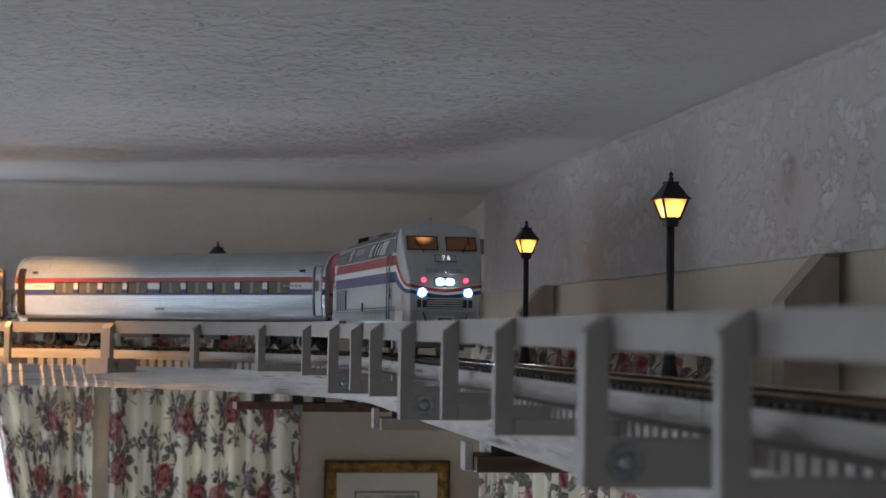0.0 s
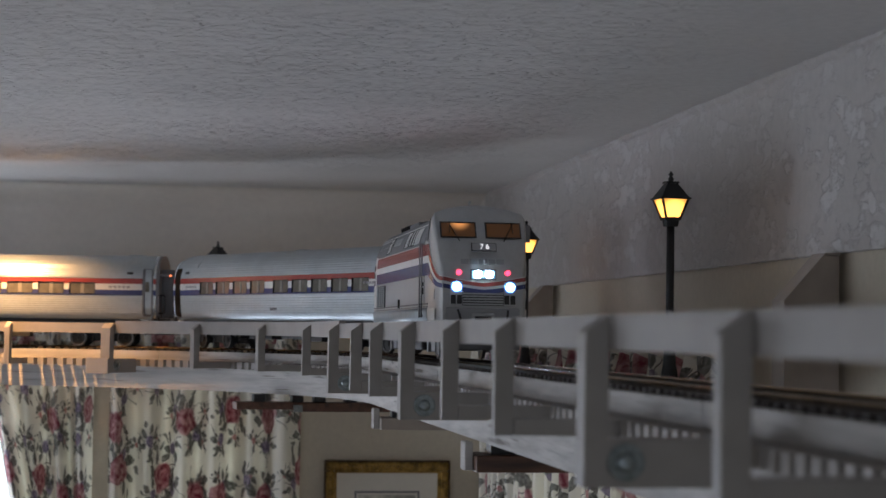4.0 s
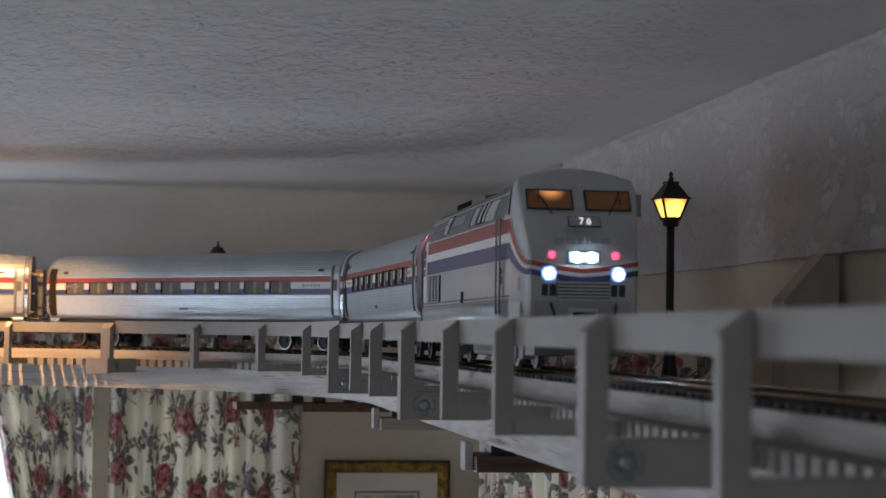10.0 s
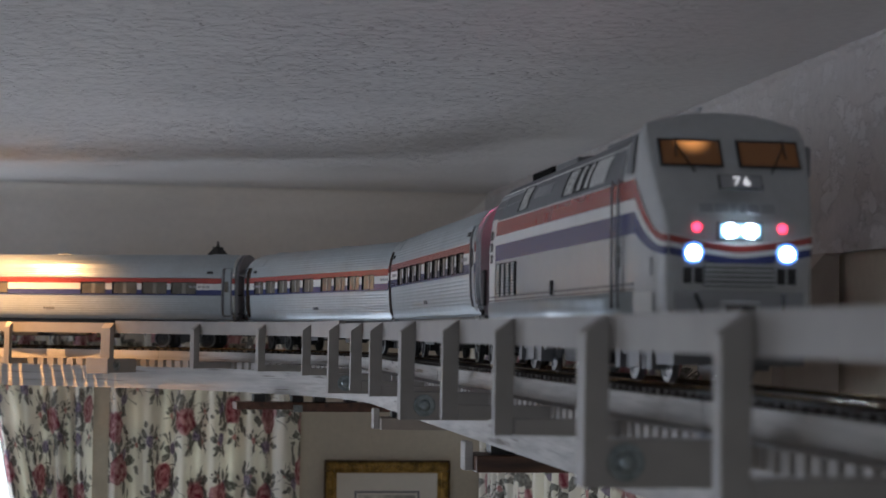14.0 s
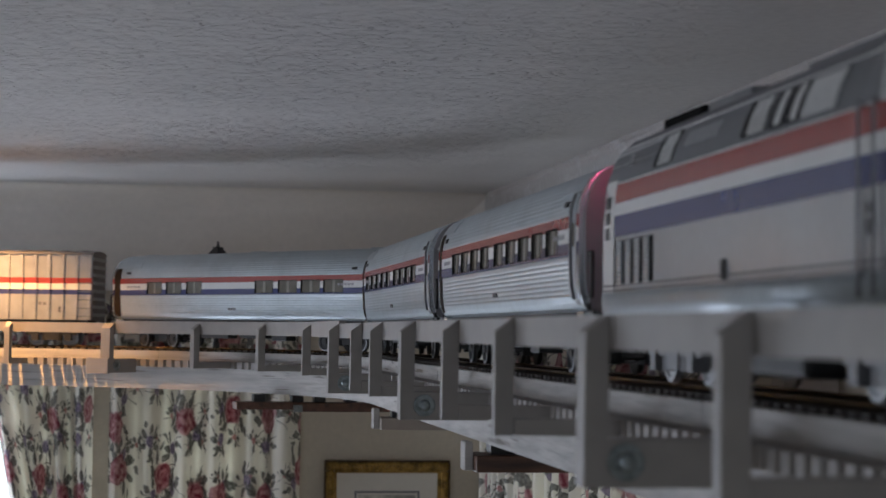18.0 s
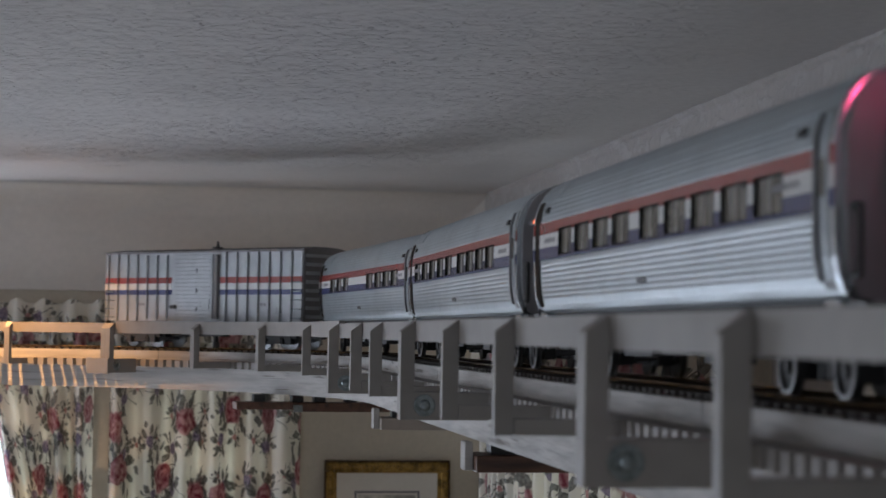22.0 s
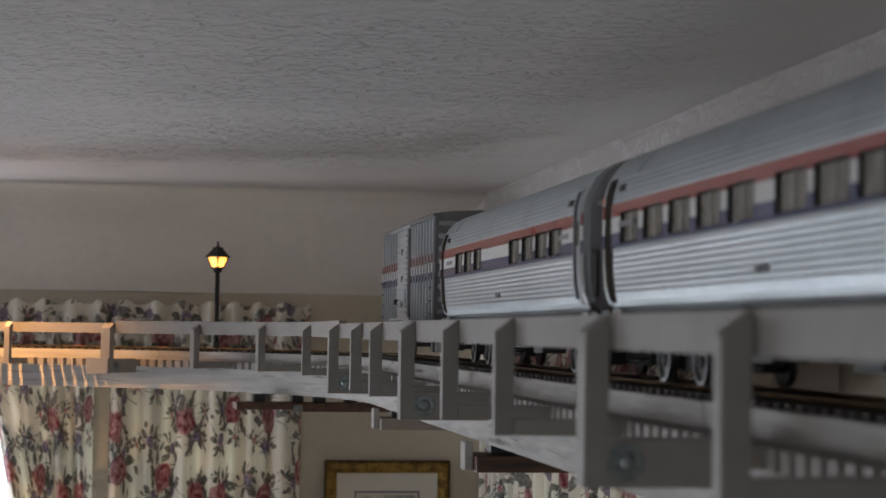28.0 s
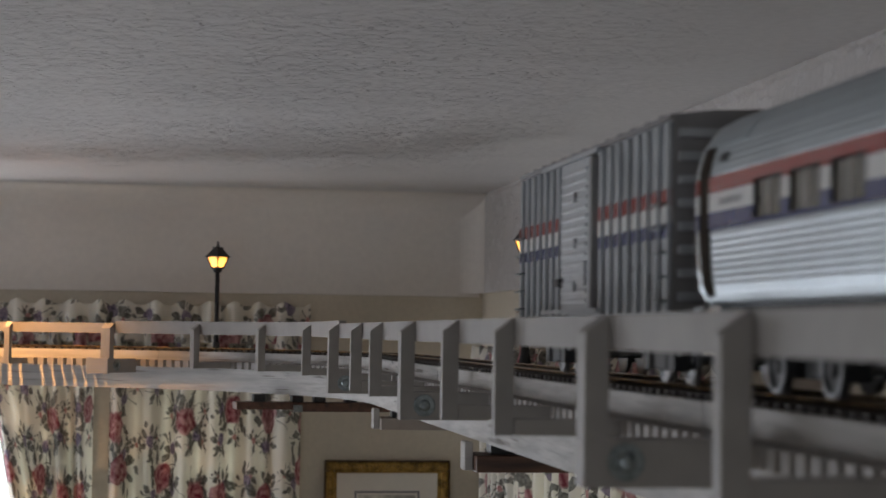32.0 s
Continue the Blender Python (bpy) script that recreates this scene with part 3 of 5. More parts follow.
# ---- the framed picture ----
def framed_picture():
    root = tagged(new("framed_picture"), "framed print with cream mount in a beaded gilt frame", "picture")
    root.location = (0.466, YB - 0.02, EZ - 0.4365)
    w, h = 0.1245, 0.1765
    for x0, x1, z0, z1 in ((-w, w, h - 0.018, h), (-w, w, -h, -h + 0.018), (-w, -w + 0.018, -h + 0.018, h - 0.018), (w - 0.018, w, -h + 0.018, h - 0.018)):
        part("moulding", boxed(x0, x1, -0.012, 0.012, z0, z1, 0.004), M_GOLD, root)
    e = w + 0.0025
    f = h + 0.0025
    for x0, x1, z0, z1 in ((-e, e, h + 0.0003, f), (-e, e, -f, -h - 0.0003), (-e, -w - 0.0003, -h, h), (w + 0.0003, e, -h, h)):
        part("outer_edge", boxed(x0, x1, -0.014, 0.012, z0, z1, 0.001), M_GILTDARK, root, "dark gilt outer edge")
    g, q = w - 0.0175, h - 0.0175
    for x0, x1, z0, z1 in ((-g, g, q - 0.0045, q), (-g, g, -q, -q + 0.0045), (-g, -g + 0.0045, -q + 0.0046, q - 0.0046), (g - 0.0045, g, -q + 0.0046, q - 0.0046)):
        part("inner_lip", boxed(x0, x1, -0.0085, -0.0021, z0, z1, 0.001), M_GOLD, root)
    bead = bmesh.new()
    for i in range(30):
        for sx, z in ((-w + 0.009 + i * (2 * w - 0.018) / 29, h - 0.009), (-w + 0.009 + i * (2 * w - 0.018) / 29, -h + 0.009)):
            bmesh.ops.create_icosphere(bead, subdivisions=1, radius=0.0032, matrix=Matrix.Translation((sx, -0.013, z)))
    for i in range(40):
        for sx in (-w + 0.009, w - 0.009):
            bmesh.ops.create_icosphere(bead, subdivisions=1, radius=0.0032, matrix=Matrix.Translation((sx, -0.013, -h + 0.009 + i * (2 * h - 0.018) / 39)))
    part("beading", bead, M_GOLD, root)
    part("mount", boxed(-w + 0.018, w - 0.018, -0.002, 0.004, -h + 0.018, h - 0.018), M_MAT, root, "cream mount card")
    line = bmesh.new()
    a, c = 0.066, 0.118
    for x0, x1, z0, z1 in ((-a, a, c - 0.004, c), (-a, a, -c, -c + 0.004), (-a, -a + 0.004, -c + 0.004, c - 0.004), (a - 0.004, a, -c + 0.004, c - 0.004)):
        box(line, x0, x1, -0.0035, -0.0022, z0, z1)
    part("inner_border", line, M_DKGREY, root)
    part("print", boxed(-a + 0.008, a - 0.008, -0.0033, -0.0022, -c + 0.008, c - 0.008), M_PRINT, root, "faded grey print")
    return root


framed_picture()

# ---- the viaduct ----
S_FAR, S_NEAR = -4.3, 1.50
viaduct = tagged(new("railway_viaduct"), "white painted timber shelf viaduct with railing carrying a model railway", "viaduct")


part("girder", swept(span(S_NEAR, S_FAR), 0.050, -0.050, EZ - 0.0970, EZ - 0.0605), M_DECK, viaduct, "weathered white painted girder")
for a, b in ((S_NEAR, 0.6555), (0.6530, -0.30), (-0.301, -1.62), (-1.621, S_FAR)):
    part("roadbed", swept(span(a, b), 0.052, -0.052, EZ - 0.0490, EZ - 0.0344), M_DECK, viaduct, "white timber board under the track")
HO, HT = 0.134, EZ + 0.0101
POSTS = [1.215, 0.999, 0.788, 0.547, 0.343, 0.119, -0.104, -0.278, -0.525, -0.921, -1.204, -1.427, -1.651, -1.879, -2.10, -2.32]
JOINTS = (0.788, 0.119, -0.525, -1.651)


def bent(deep):
    """A picket with a slanted head and its foot that reaches in to the girder; local x outwards from the railing's line."""
    root = part("post", prism([(-0.0112, -0.0592), (0.0002, -0.0592), (0.0002, 0.0100), (-0.0112, 0.0015)], -0.0045, 0.0045, "y"), M_RAILING, viaduct)
    lo, hi, end = (-0.0705, -0.0475, 0.062) if deep else (-0.0592, -0.0492, 0.080)
    foot = part("foot", boxed(0.0004 if not deep else -0.0114, end, -0.0046, 0.0046, lo, hi, 0.0006), M_RAILING, root)
    if deep:
        part("foot", boxed(-0.0114, end, 0.0048, 0.0140, lo, hi, 0.0006), M_RAILING, root)
        part("twin_post", prism([(-0.0112, hi + 0.0002), (0.0002, hi + 0.0002), (0.0002, 0.0100), (-0.0112, 0.0015)], 0.0049, 0.0135, "y"), M_RAILING, root)
        face = Matrix.Translation((0.0085, -0.0047, -0.0585)) @ Matrix.Rotation(math.pi / 2, 4, "X")
        part("washer", turned([(0.0090, 0), (0.0090, 0.0010), (0.0085, 0.0013), (0.0040, 0.0013)], 28, face), M_ZINC, root, "zinc washer")
        m = Matrix.Translation((0.0085, -0.0060, -0.0585)) @ Matrix.Rotation(math.pi / 2, 4, "X")
        head = turned([(0.0048, 0), (0.0047, 0.0012), (0.0036, 0.0024), (0.0012, 0.0030)], 16, m)
        box(head, -0.0034, 0.0034, -0.0005, 0.0005, 0.0026, 0.0034, m)
        box(head, -0.0005, 0.0005, -0.0034, 0.0034, 0.0026, 0.0034, m)
        part("bolt_head", head, M_ZINC, root, "zinc cross-head bolt")
    return root


plain, deep_one = None, None
for s in POSTS:
    m = frame_at(s - 0.006 - (0.008 if s > 0.7 else 0), HO, EZ)
    if s in JOINTS:
        if deep_one is None:
            deep_one = bent(True)
            deep_one.matrix_basis = m
        else:
            twin = copy_thing(deep_one, m)
            if s < -1:
                part("block", boxed(-0.0175, -0.0116, -0.0060, 0.0370, -0.0720, -0.0465, 0.0006), M_RAILING, twin)
    elif plain is None:
        plain = bent(False)
        plain.matrix_basis = m
    else:
        copy_thing(plain, m)
joints = [1.50, 0.788, 0.119, -0.525, -1.651, -2.6]
for a, b in zip(joints, joints[1:]):
    part("handrail", swept(span(a - 0.0012, b + 0.0012), HO - 0.0003, HO - 0.0085, EZ - 0.0064, HT + (0.0035 if a == -0.525 else 0.0)), M_RAILING, viaduct)

slat_data, s = None, S_NEAR
while s > -2.9:
    if slat_data is None:
        ob = part("slat", boxed(-0.069, 0.069, -0.0058, 0.0058, -0.0056, 0.0056, 0.0005), M_RAILING, viaduct)
        slat_data = ob.data
    else:
        ob = new("slat", slat_data)
        ob.parent = viaduct
    ob.matrix_basis = frame_at(s, 0.0, EZ - 0.05475)
    s -= 0.0195
for a, b, top in ((S_NEAR, -1.0, EZ - 0.0595), (-1.001, S_FAR, EZ - 0.0670)):
    part("lamp_board", swept(span(a, b), -0.165, -0.225, top - 0.010, top), M_DECK, viaduct, "white board that carries the street lamps")


def cross_support(s, mat, label):
    """A plank across under the girder to the wall, with its cleat and spacers."""
    x, y, th = track(s, 0.056)
    t = tagged(new("shelf_support"), label, "support")
    t.location = (0, y, EZ)
    part("arm", boxed(x, XW - 0.0008, -0.03, 0.03, -0.1240, -0.1090, 0.001), mat, t)
    part("cleat", boxed(x - 0.008, x - 0.0004, -0.012, 0.012, -0.1235, -0.0975, 0.001), M_DECK, t, "white painted cleat")
    for e in (0.028, 0.075):
        part("spacer", boxed(x + e - 0.012, x + e + 0.012, -0.012, 0.012, -0.1088, -0.0972), M_BLACK, t, "black spacer block")
    part("ledge", boxed(TC + 0.14, XW - 0.0008, -0.012, 0.012, -0.1088, -0.0776, 0.001), M_DECK, t)
    return t


cross_support(-0.06, M_BROWN, "dark brown stained timber support under the girder")
cross_support(-0.78, M_BRACKET, "taupe painted timber support under the girder")
brace = tagged(new("corner_support"), "brown timber brace with black rubber blocks under the corner", "support")
bx, by, bt = track(-1.30, 0.0)
brace.matrix_basis = Matrix.Translation((bx, by, EZ)) @ Matrix.Rotation(radians(90) + 0.12, 4, "Z")
part("plank", boxed(-0.02, 0.02, 0.028, 0.122, -0.1200, -0.1085, 0.001), M_BROWN, brace)
part("plank", boxed(-0.0205, 0.0205, -0.125, 0.0275, -0.1235, -0.1095, 0.001), M_BROWN, brace)
for e in (0.085, 0.025, -0.010, -0.060):
    part("rubber_block", boxed(-0.010, 0.010, e - 0.009, e + 0.009, -0.1090, -0.0972, 0.001), M_BLACK, brace, "black rubber block")
part("clip", boxed(-0.022, -0.0207, 0.020, 0.034, -0.1240, -0.1130), M_ZINC, brace, "small metal clip")


def wall_bracket(y):
    t = tagged(new("wall_bracket"), "taupe painted wall bracket with a cut-off corner", "bracket")
    t.location = (0, y, EZ)
    pts = [(XW - 0.0066, 0.081), (XW - 0.021, 0.081), (XW - 0.059, 0.036), (XW - 0.059, -0.0605), (XW - 0.0066, -0.0605)]
    part("gusset", prism(pts, 0.0, 0.03, "y"), M_BRACKET, t)
    rim = [(XW - 0.0066, 0.0814), (XW - 0.0066, 0.0834), (XW - 0.0220, 0.0834), (XW - 0.063, 0.037), (XW - 0.063, -0.0605), (XW - 0.0595, -0.0605), (XW - 0.0595, 0.0362), (XW - 0.0212, 0.0814)]
    part("rim", prism(rim, -0.003, 0.033, "y"), M_BRACKET, t)
    part("foot", boxed(XW - 0.075, XW - 0.0009, -0.004, 0.034, -0.072, -0.0607), M_BRACKET, t)
    return t


wall_bracket(1.731)
wall_bracket(3.06)

# ---- the track ----
railway = tagged(new("model_railway_track"), "model railway track with brass rails on dark sleepers", "track")
for off in (0.0225, -0.0225):
    head = [(off + 0.0013 * math.cos(a), RAIL - 0.0008 + 0.0008 * math.sin(a)) for a in [i * math.tau / 12 for i in range(12)]]
    part("rail", rounded_bar(span(S_NEAR, S_FAR, 0.025), head), M_BRASS, railway, "worn brass rail", smooth=True)
    part("rail_foot", swept(span(S_NEAR, S_FAR, 0.025), off + 0.003, off - 0.003, RAIL - 0.0023, RAIL - 0.0017), M_BRASS, railway)
sleeper_data, s = None, S_NEAR
while s > -2.9:
    if sleeper_data is None:
        ob = part("sleeper", boxed(-0.046, 0.046, -0.0048, 0.0048, -0.0035, 0.0, 0.0005), M_TIE, railway)
        sleeper_data = ob.data
    else:
        ob = new("sleeper", sleeper_data)
        ob.parent = railway
    ob.matrix_basis = frame_at(s, 0.0, RAIL - 0.0024)
    s -= 0.0165


# ---- street lamps ----
def street_lamp():
    t = tagged(new("street_lamp"), "black miniature street lamp with a glowing amber lantern", "street lamp", "street lamps along the track")
    part("base", turned([(0.0105, 0), (0.0105, 0.012), (0.007, 0.03), (0.0062, 0.044), (0.0048, 0.046)], 18), M_BLACK, t, smooth=True)
    part("post", turned([(0.0044, 0.046), (0.0041, 0.176)], 16), M_BLACK, t, smooth=True)
    part("collar", turned([(0.0075, 0.176), (0.0085, 0.180), (0.0085, 0.184), (0.006, 0.186)], 16), M_BLACK, t)
    cage = bmesh.new()
    lo, hi = 0.0076, 0.0142
    for sx, sy in ((1, 1), (1, -1), (-1, 1), (-1, -1)):
        tube(cage, (sx * lo, sy * lo, 0.184), (sx * hi, sy * hi, 0.2045), 0.0014, seg=6)
    box(cage, -lo - 0.001, lo + 0.001, -lo - 0.001, lo + 0.001, 0.1825, 0.1855)
    part("cage", cage, M_BLACK, t)
    glass = bmesh.new()
    bmesh.ops.create_cone(glass, cap_ends=True, segments=4, radius1=lo * 1.38, radius2=hi * 1.38, depth=0.0185, matrix=Matrix.Translation((0, 0, 0.1952)) @ Matrix.Rotation(math.pi / 4, 4, "Z"))
    part("lantern_glass", glass, M_LANTERN, t, "glowing amber lantern panes")
    roof = bmesh.new()
    box(roof, -0.0168, 0.0168, -0.0168, 0.0168, 0.2045, 0.2062)
    bmesh.ops.create_cone(roof, cap_ends=True, segments=4, radius1=0.0218, radius2=0.0078, depth=0.0155, matrix=Matrix.Translation((0, 0, 0.2139)) @ Matrix.Rotation(math.pi / 4, 4, "Z"))
    box(roof, -0.0070, 0.0070, -0.0070, 0.0070, 0.2215, 0.2235)
    part("roof", roof, M_BLACK, t)
    part("finial", turned([(0.002, 0.2235), (0.0034, 0.2262), (0.0015, 0.229), (0.0028, 0.2312), (0.0004, 0.2345)], 12), M_BLACK, t, smooth=True)
    return t


lamp = street_lamp()
lamp.matrix_basis = pose(0.534, 1.909, EZ - 0.0595, 0, 0, 5)
copy_thing(lamp, pose(0.556, 2.80, EZ - 0.0595, 0, 0, 4))
copy_thing(lamp, pose(0.110, 3.515, EZ - 0.0670, 0, 0, 43))


# ---- the train ----


def truck(parent, x, base, r, side_mat, inside=False):
    """A bogie: frame, axle boxes, springs and two wheelsets; the side frames stand outside or inside the wheels."""
    t = part("truck", boxed(x - base / 2 - 0.012, x + base / 2 + 0.012, *((-0.012, 0.012) if inside else (-0.030, 0.030)), 0.020, 0.032, 0.002), M_UNDER, parent)
    for y in (-0.014, 0.014) if inside else (-0.033, 0.033):
        fr = bmesh.new()
        box(fr, x - base / 2 - 0.016, x + base / 2 + 0.016, y - 0.003, y + 0.003, 0.017, 0.025)
        for k in (-1, 1):
            box(fr, x + k * base / 2 - 0.006, x + k * base / 2 + 0.006, y - 0.005, y + 0.005, 0.008, 0.021)
            tube(fr, (x + k * base / 4, y, 0.008), (x + k * base / 4, y, 0.024), 0.004, seg=8)
        box(fr, x - 0.012, x + 0.012, y - 0.004, y + 0.004, 0.009, 0.02)
        part("side_frame", fr, side_mat, t)
    for k in (-1, 1):
        axle = tube(bmesh.new(), (x + k * base / 2, -0.0225, r), (x + k * base / 2, 0.0225, r), 0.0025, seg=10)
        part("axle", axle, M_WHEEL, t)
        for y in (-0.0225, 0.0225):
            s = 1 if y > 0 else -1
            m = Matrix.Translation((x + k * base / 2, y, r)) @ Matrix.Rotation(-s * math.pi / 2, 4, "X")
            prof = [(r * 1.09, 0), (r * 1.09, 0.0012), (r, 0.0014), (r * 0.98, 0.0040), (r * 0.80, 0.0041), (r * 0.74, 0.003), (r * 0.3, 0.003), (r * 0.25, 0.0052), (r * 0.1, 0.0053)]
            part("wheel", turned(prof, 22, m), M_UNDER if inside else M_WHEEL, t)
            if inside:
                rim = [(r * 0.99, 0.0042), (r * 0.98, 0.0052), (r * 0.86, 0.0053), (r * 0.84, 0.0042)]
                ring = bmesh.new()
                loops = [[ring.verts.new(m @ Vector((a * math.cos(math.tau * i / 24), a * math.sin(math.tau * i / 24), z))) for i in range(24)] for a, z in rim]
                for p, q in zip(loops, loops[1:] + loops[:1]):
                    for i in range(24):
                        ring.faces.new((p[i], p[(i + 1) % 24], q[(i + 1) % 24], q[i]))
                bmesh.ops.recalc_face_normals(ring, faces=ring.faces[:])
                part("wheel_rim", ring, M_WHEEL, t, "bright steel wheel rim")
    return t


ROUND = [(0.95, 0), (0.99, 0.06), (1, 0.13), (1, 0.38), (1, 0.55), (0.985, 0.66), (0.955, 0.73), (0.90, 0.80), (0.80, 0.875), (0.62, 0.94), (0.36, 0.982), (0, 1.0)]
CAB = [(0.95, 0), (0.99, 0.06), (1, 0.13), (1, 0.38), (1, 0.62), (0.99, 0.72), (0.965, 0.81), (0.935, 0.885), (0.86, 0.93), (0.66, 0.965), (0.36, 0.99), (0, 1.0)]
NOSE = [(0.96, 0), (0.99, 0.06), (1, 0.13), (1, 0.4), (1, 0.65), (1, 0.80), (0.998, 0.90), (0.985, 0.955), (0.95, 0.983), (0.70, 0.994), (0.36, 0.998), (0, 1.0)]


def section(w, top, square):
    """Half of a body section from the skirt up to the roof's middle: engine room at 0, cab at 1, nose at 2."""
    a, b, k = (ROUND, CAB, square) if square <= 1 else (CAB, NOSE, square - 1)
    return [(w * (p[0] + (q[0] - p[0]) * k), 0.034 + (top - 0.034) * (p[1] + (q[1] - p[1]) * k)) for p, q in zip(a, b)]


LW = 0.0526
LOCO_RINGS = [(-0.283, 0.0505, 0.160, 0), (-0.278, LW, 0.1645, 0), (0.17, LW, 0.1675, 0), (0.200, LW, 0.1690, 0.6), (0.2185, LW, 0.1692, 1.0), (0.2275, LW, 0.1678, 1.2), (0.2335, 0.0522, 0.1642, 1.6), (0.2400, 0.0513, 0.1555, 2),
              (0.2500, 0.0498, 0.1385, 2), (0.2592, 0.0481, 0.1225, 2), (0.2650, 0.0465, 0.1105, 2), (0.2690, 0.0448, 0.1015, 2), (0.2710, 0.0430, 0.0965, 2)]


def loco_ring(x):
    r = LOCO_RINGS
    for a, b in zip(r, r[1:]):
        if a[0] <= x <= b[0]:
            k = (x - a[0]) / (b[0] - a[0])
            return section(*(a[i] + (b[i] - a[i]) * k for i in (1, 2, 3)))
    return section(*r[-1][1:])


def loco_width(x, z):
    half = loco_ring(x)
    for (w0, z0), (w1, z1) in zip(half, half[1:]):
        if z0 <= z <= z1 + 1e-9:
            return w0 + (w1 - w0) * (z - z0) / (z1 - z0)
    return 0.0


def loco_front(y, z):
    """The x of the nose at a place across it."""
    lo, hi = 0.19, 0.2710
    for _ in range(24):
        mid = (lo + hi) / 2
        if loco_width(mid, z) >= abs(y):
            lo = mid
        else:
            hi = mid
    return lo


def side_strip(xs, zt, zb, lift, side):
    bm = bmesh.new()
    rows = []
    for x in xs:
        row = []
        for k in range(4):
            z = zb(x) + (zt(x) - zb(x)) * k / 3
            row.append(bm.verts.new((x, side * (loco_width(x, z) + lift), z)))
        rows.append(row)
    for p, q in zip(rows, rows[1:]):
        for k in range(3):
            bm.faces.new((p[k], q[k], q[k + 1], p[k + 1]))
    bmesh.ops.recalc_face_normals(bm, faces=bm.faces[:])
    bm.normal_update()
    bmesh.ops.solidify(bm, geom=bm.faces[:], thickness=0.0004)
    return bm


def nose_strip(zt, zb, lift=0.0008, ya=-0.0432, yb=0.0432, steps=24):
    bm = bmesh.new()
    rows = []
    for i in range(steps + 1):
        y = ya + (yb - ya) * i / steps
        row = []
        for k in range(3):
            z = zb(y) + (zt(y) - zb(y)) * k / 2
            row.append(bm.verts.new((loco_front(y, z) + lift, y, z)))
        rows.append(row)
    for p, q in zip(rows, rows[1:]):
        for k in range(2):
            bm.faces.new((p[k], q[k], q[k + 1], p[k + 1]))
    bmesh.ops.recalc_face_normals(bm, faces=bm.faces[:])
    bm.normal_update()
    bmesh.ops.solidify(bm, geom=bm.faces[:], thickness=0.0004)
    return bm


def dive(z, low):
    """A stripe's height: level along the body, then down round the corner to the nose."""
    def at(x):
        k = min(max((x - 0.2290) / 0.0415, 0), 1)
        return low + (z - low) * (1 - k) ** 1.7
    return at


def lettering(name, text, size, m, mat, parent, label="", gap=1.0):
    cu = bpy.data.curves.new(name, "FONT")
    cu.body, cu.size, cu.extrude, cu.align_x, cu.align_y = text, size, 0.0002, "CENTER", "CENTER"
    cu.space_character, cu.resolution_u = gap, 8
    tmp = new("tmp", cu)
    me = bpy.data.meshes.new_from_object(tmp.evaluated_get(bpy.context.evaluated_depsgraph_get()))
    bpy.data.objects.remove(tmp)
    me.materials.clear()
    me.materials.append(mat)
    ob = new(name, me)
    ob.parent = parent
    ob.matrix_basis = m
    if label:
        tagged(ob, label)
    return ob


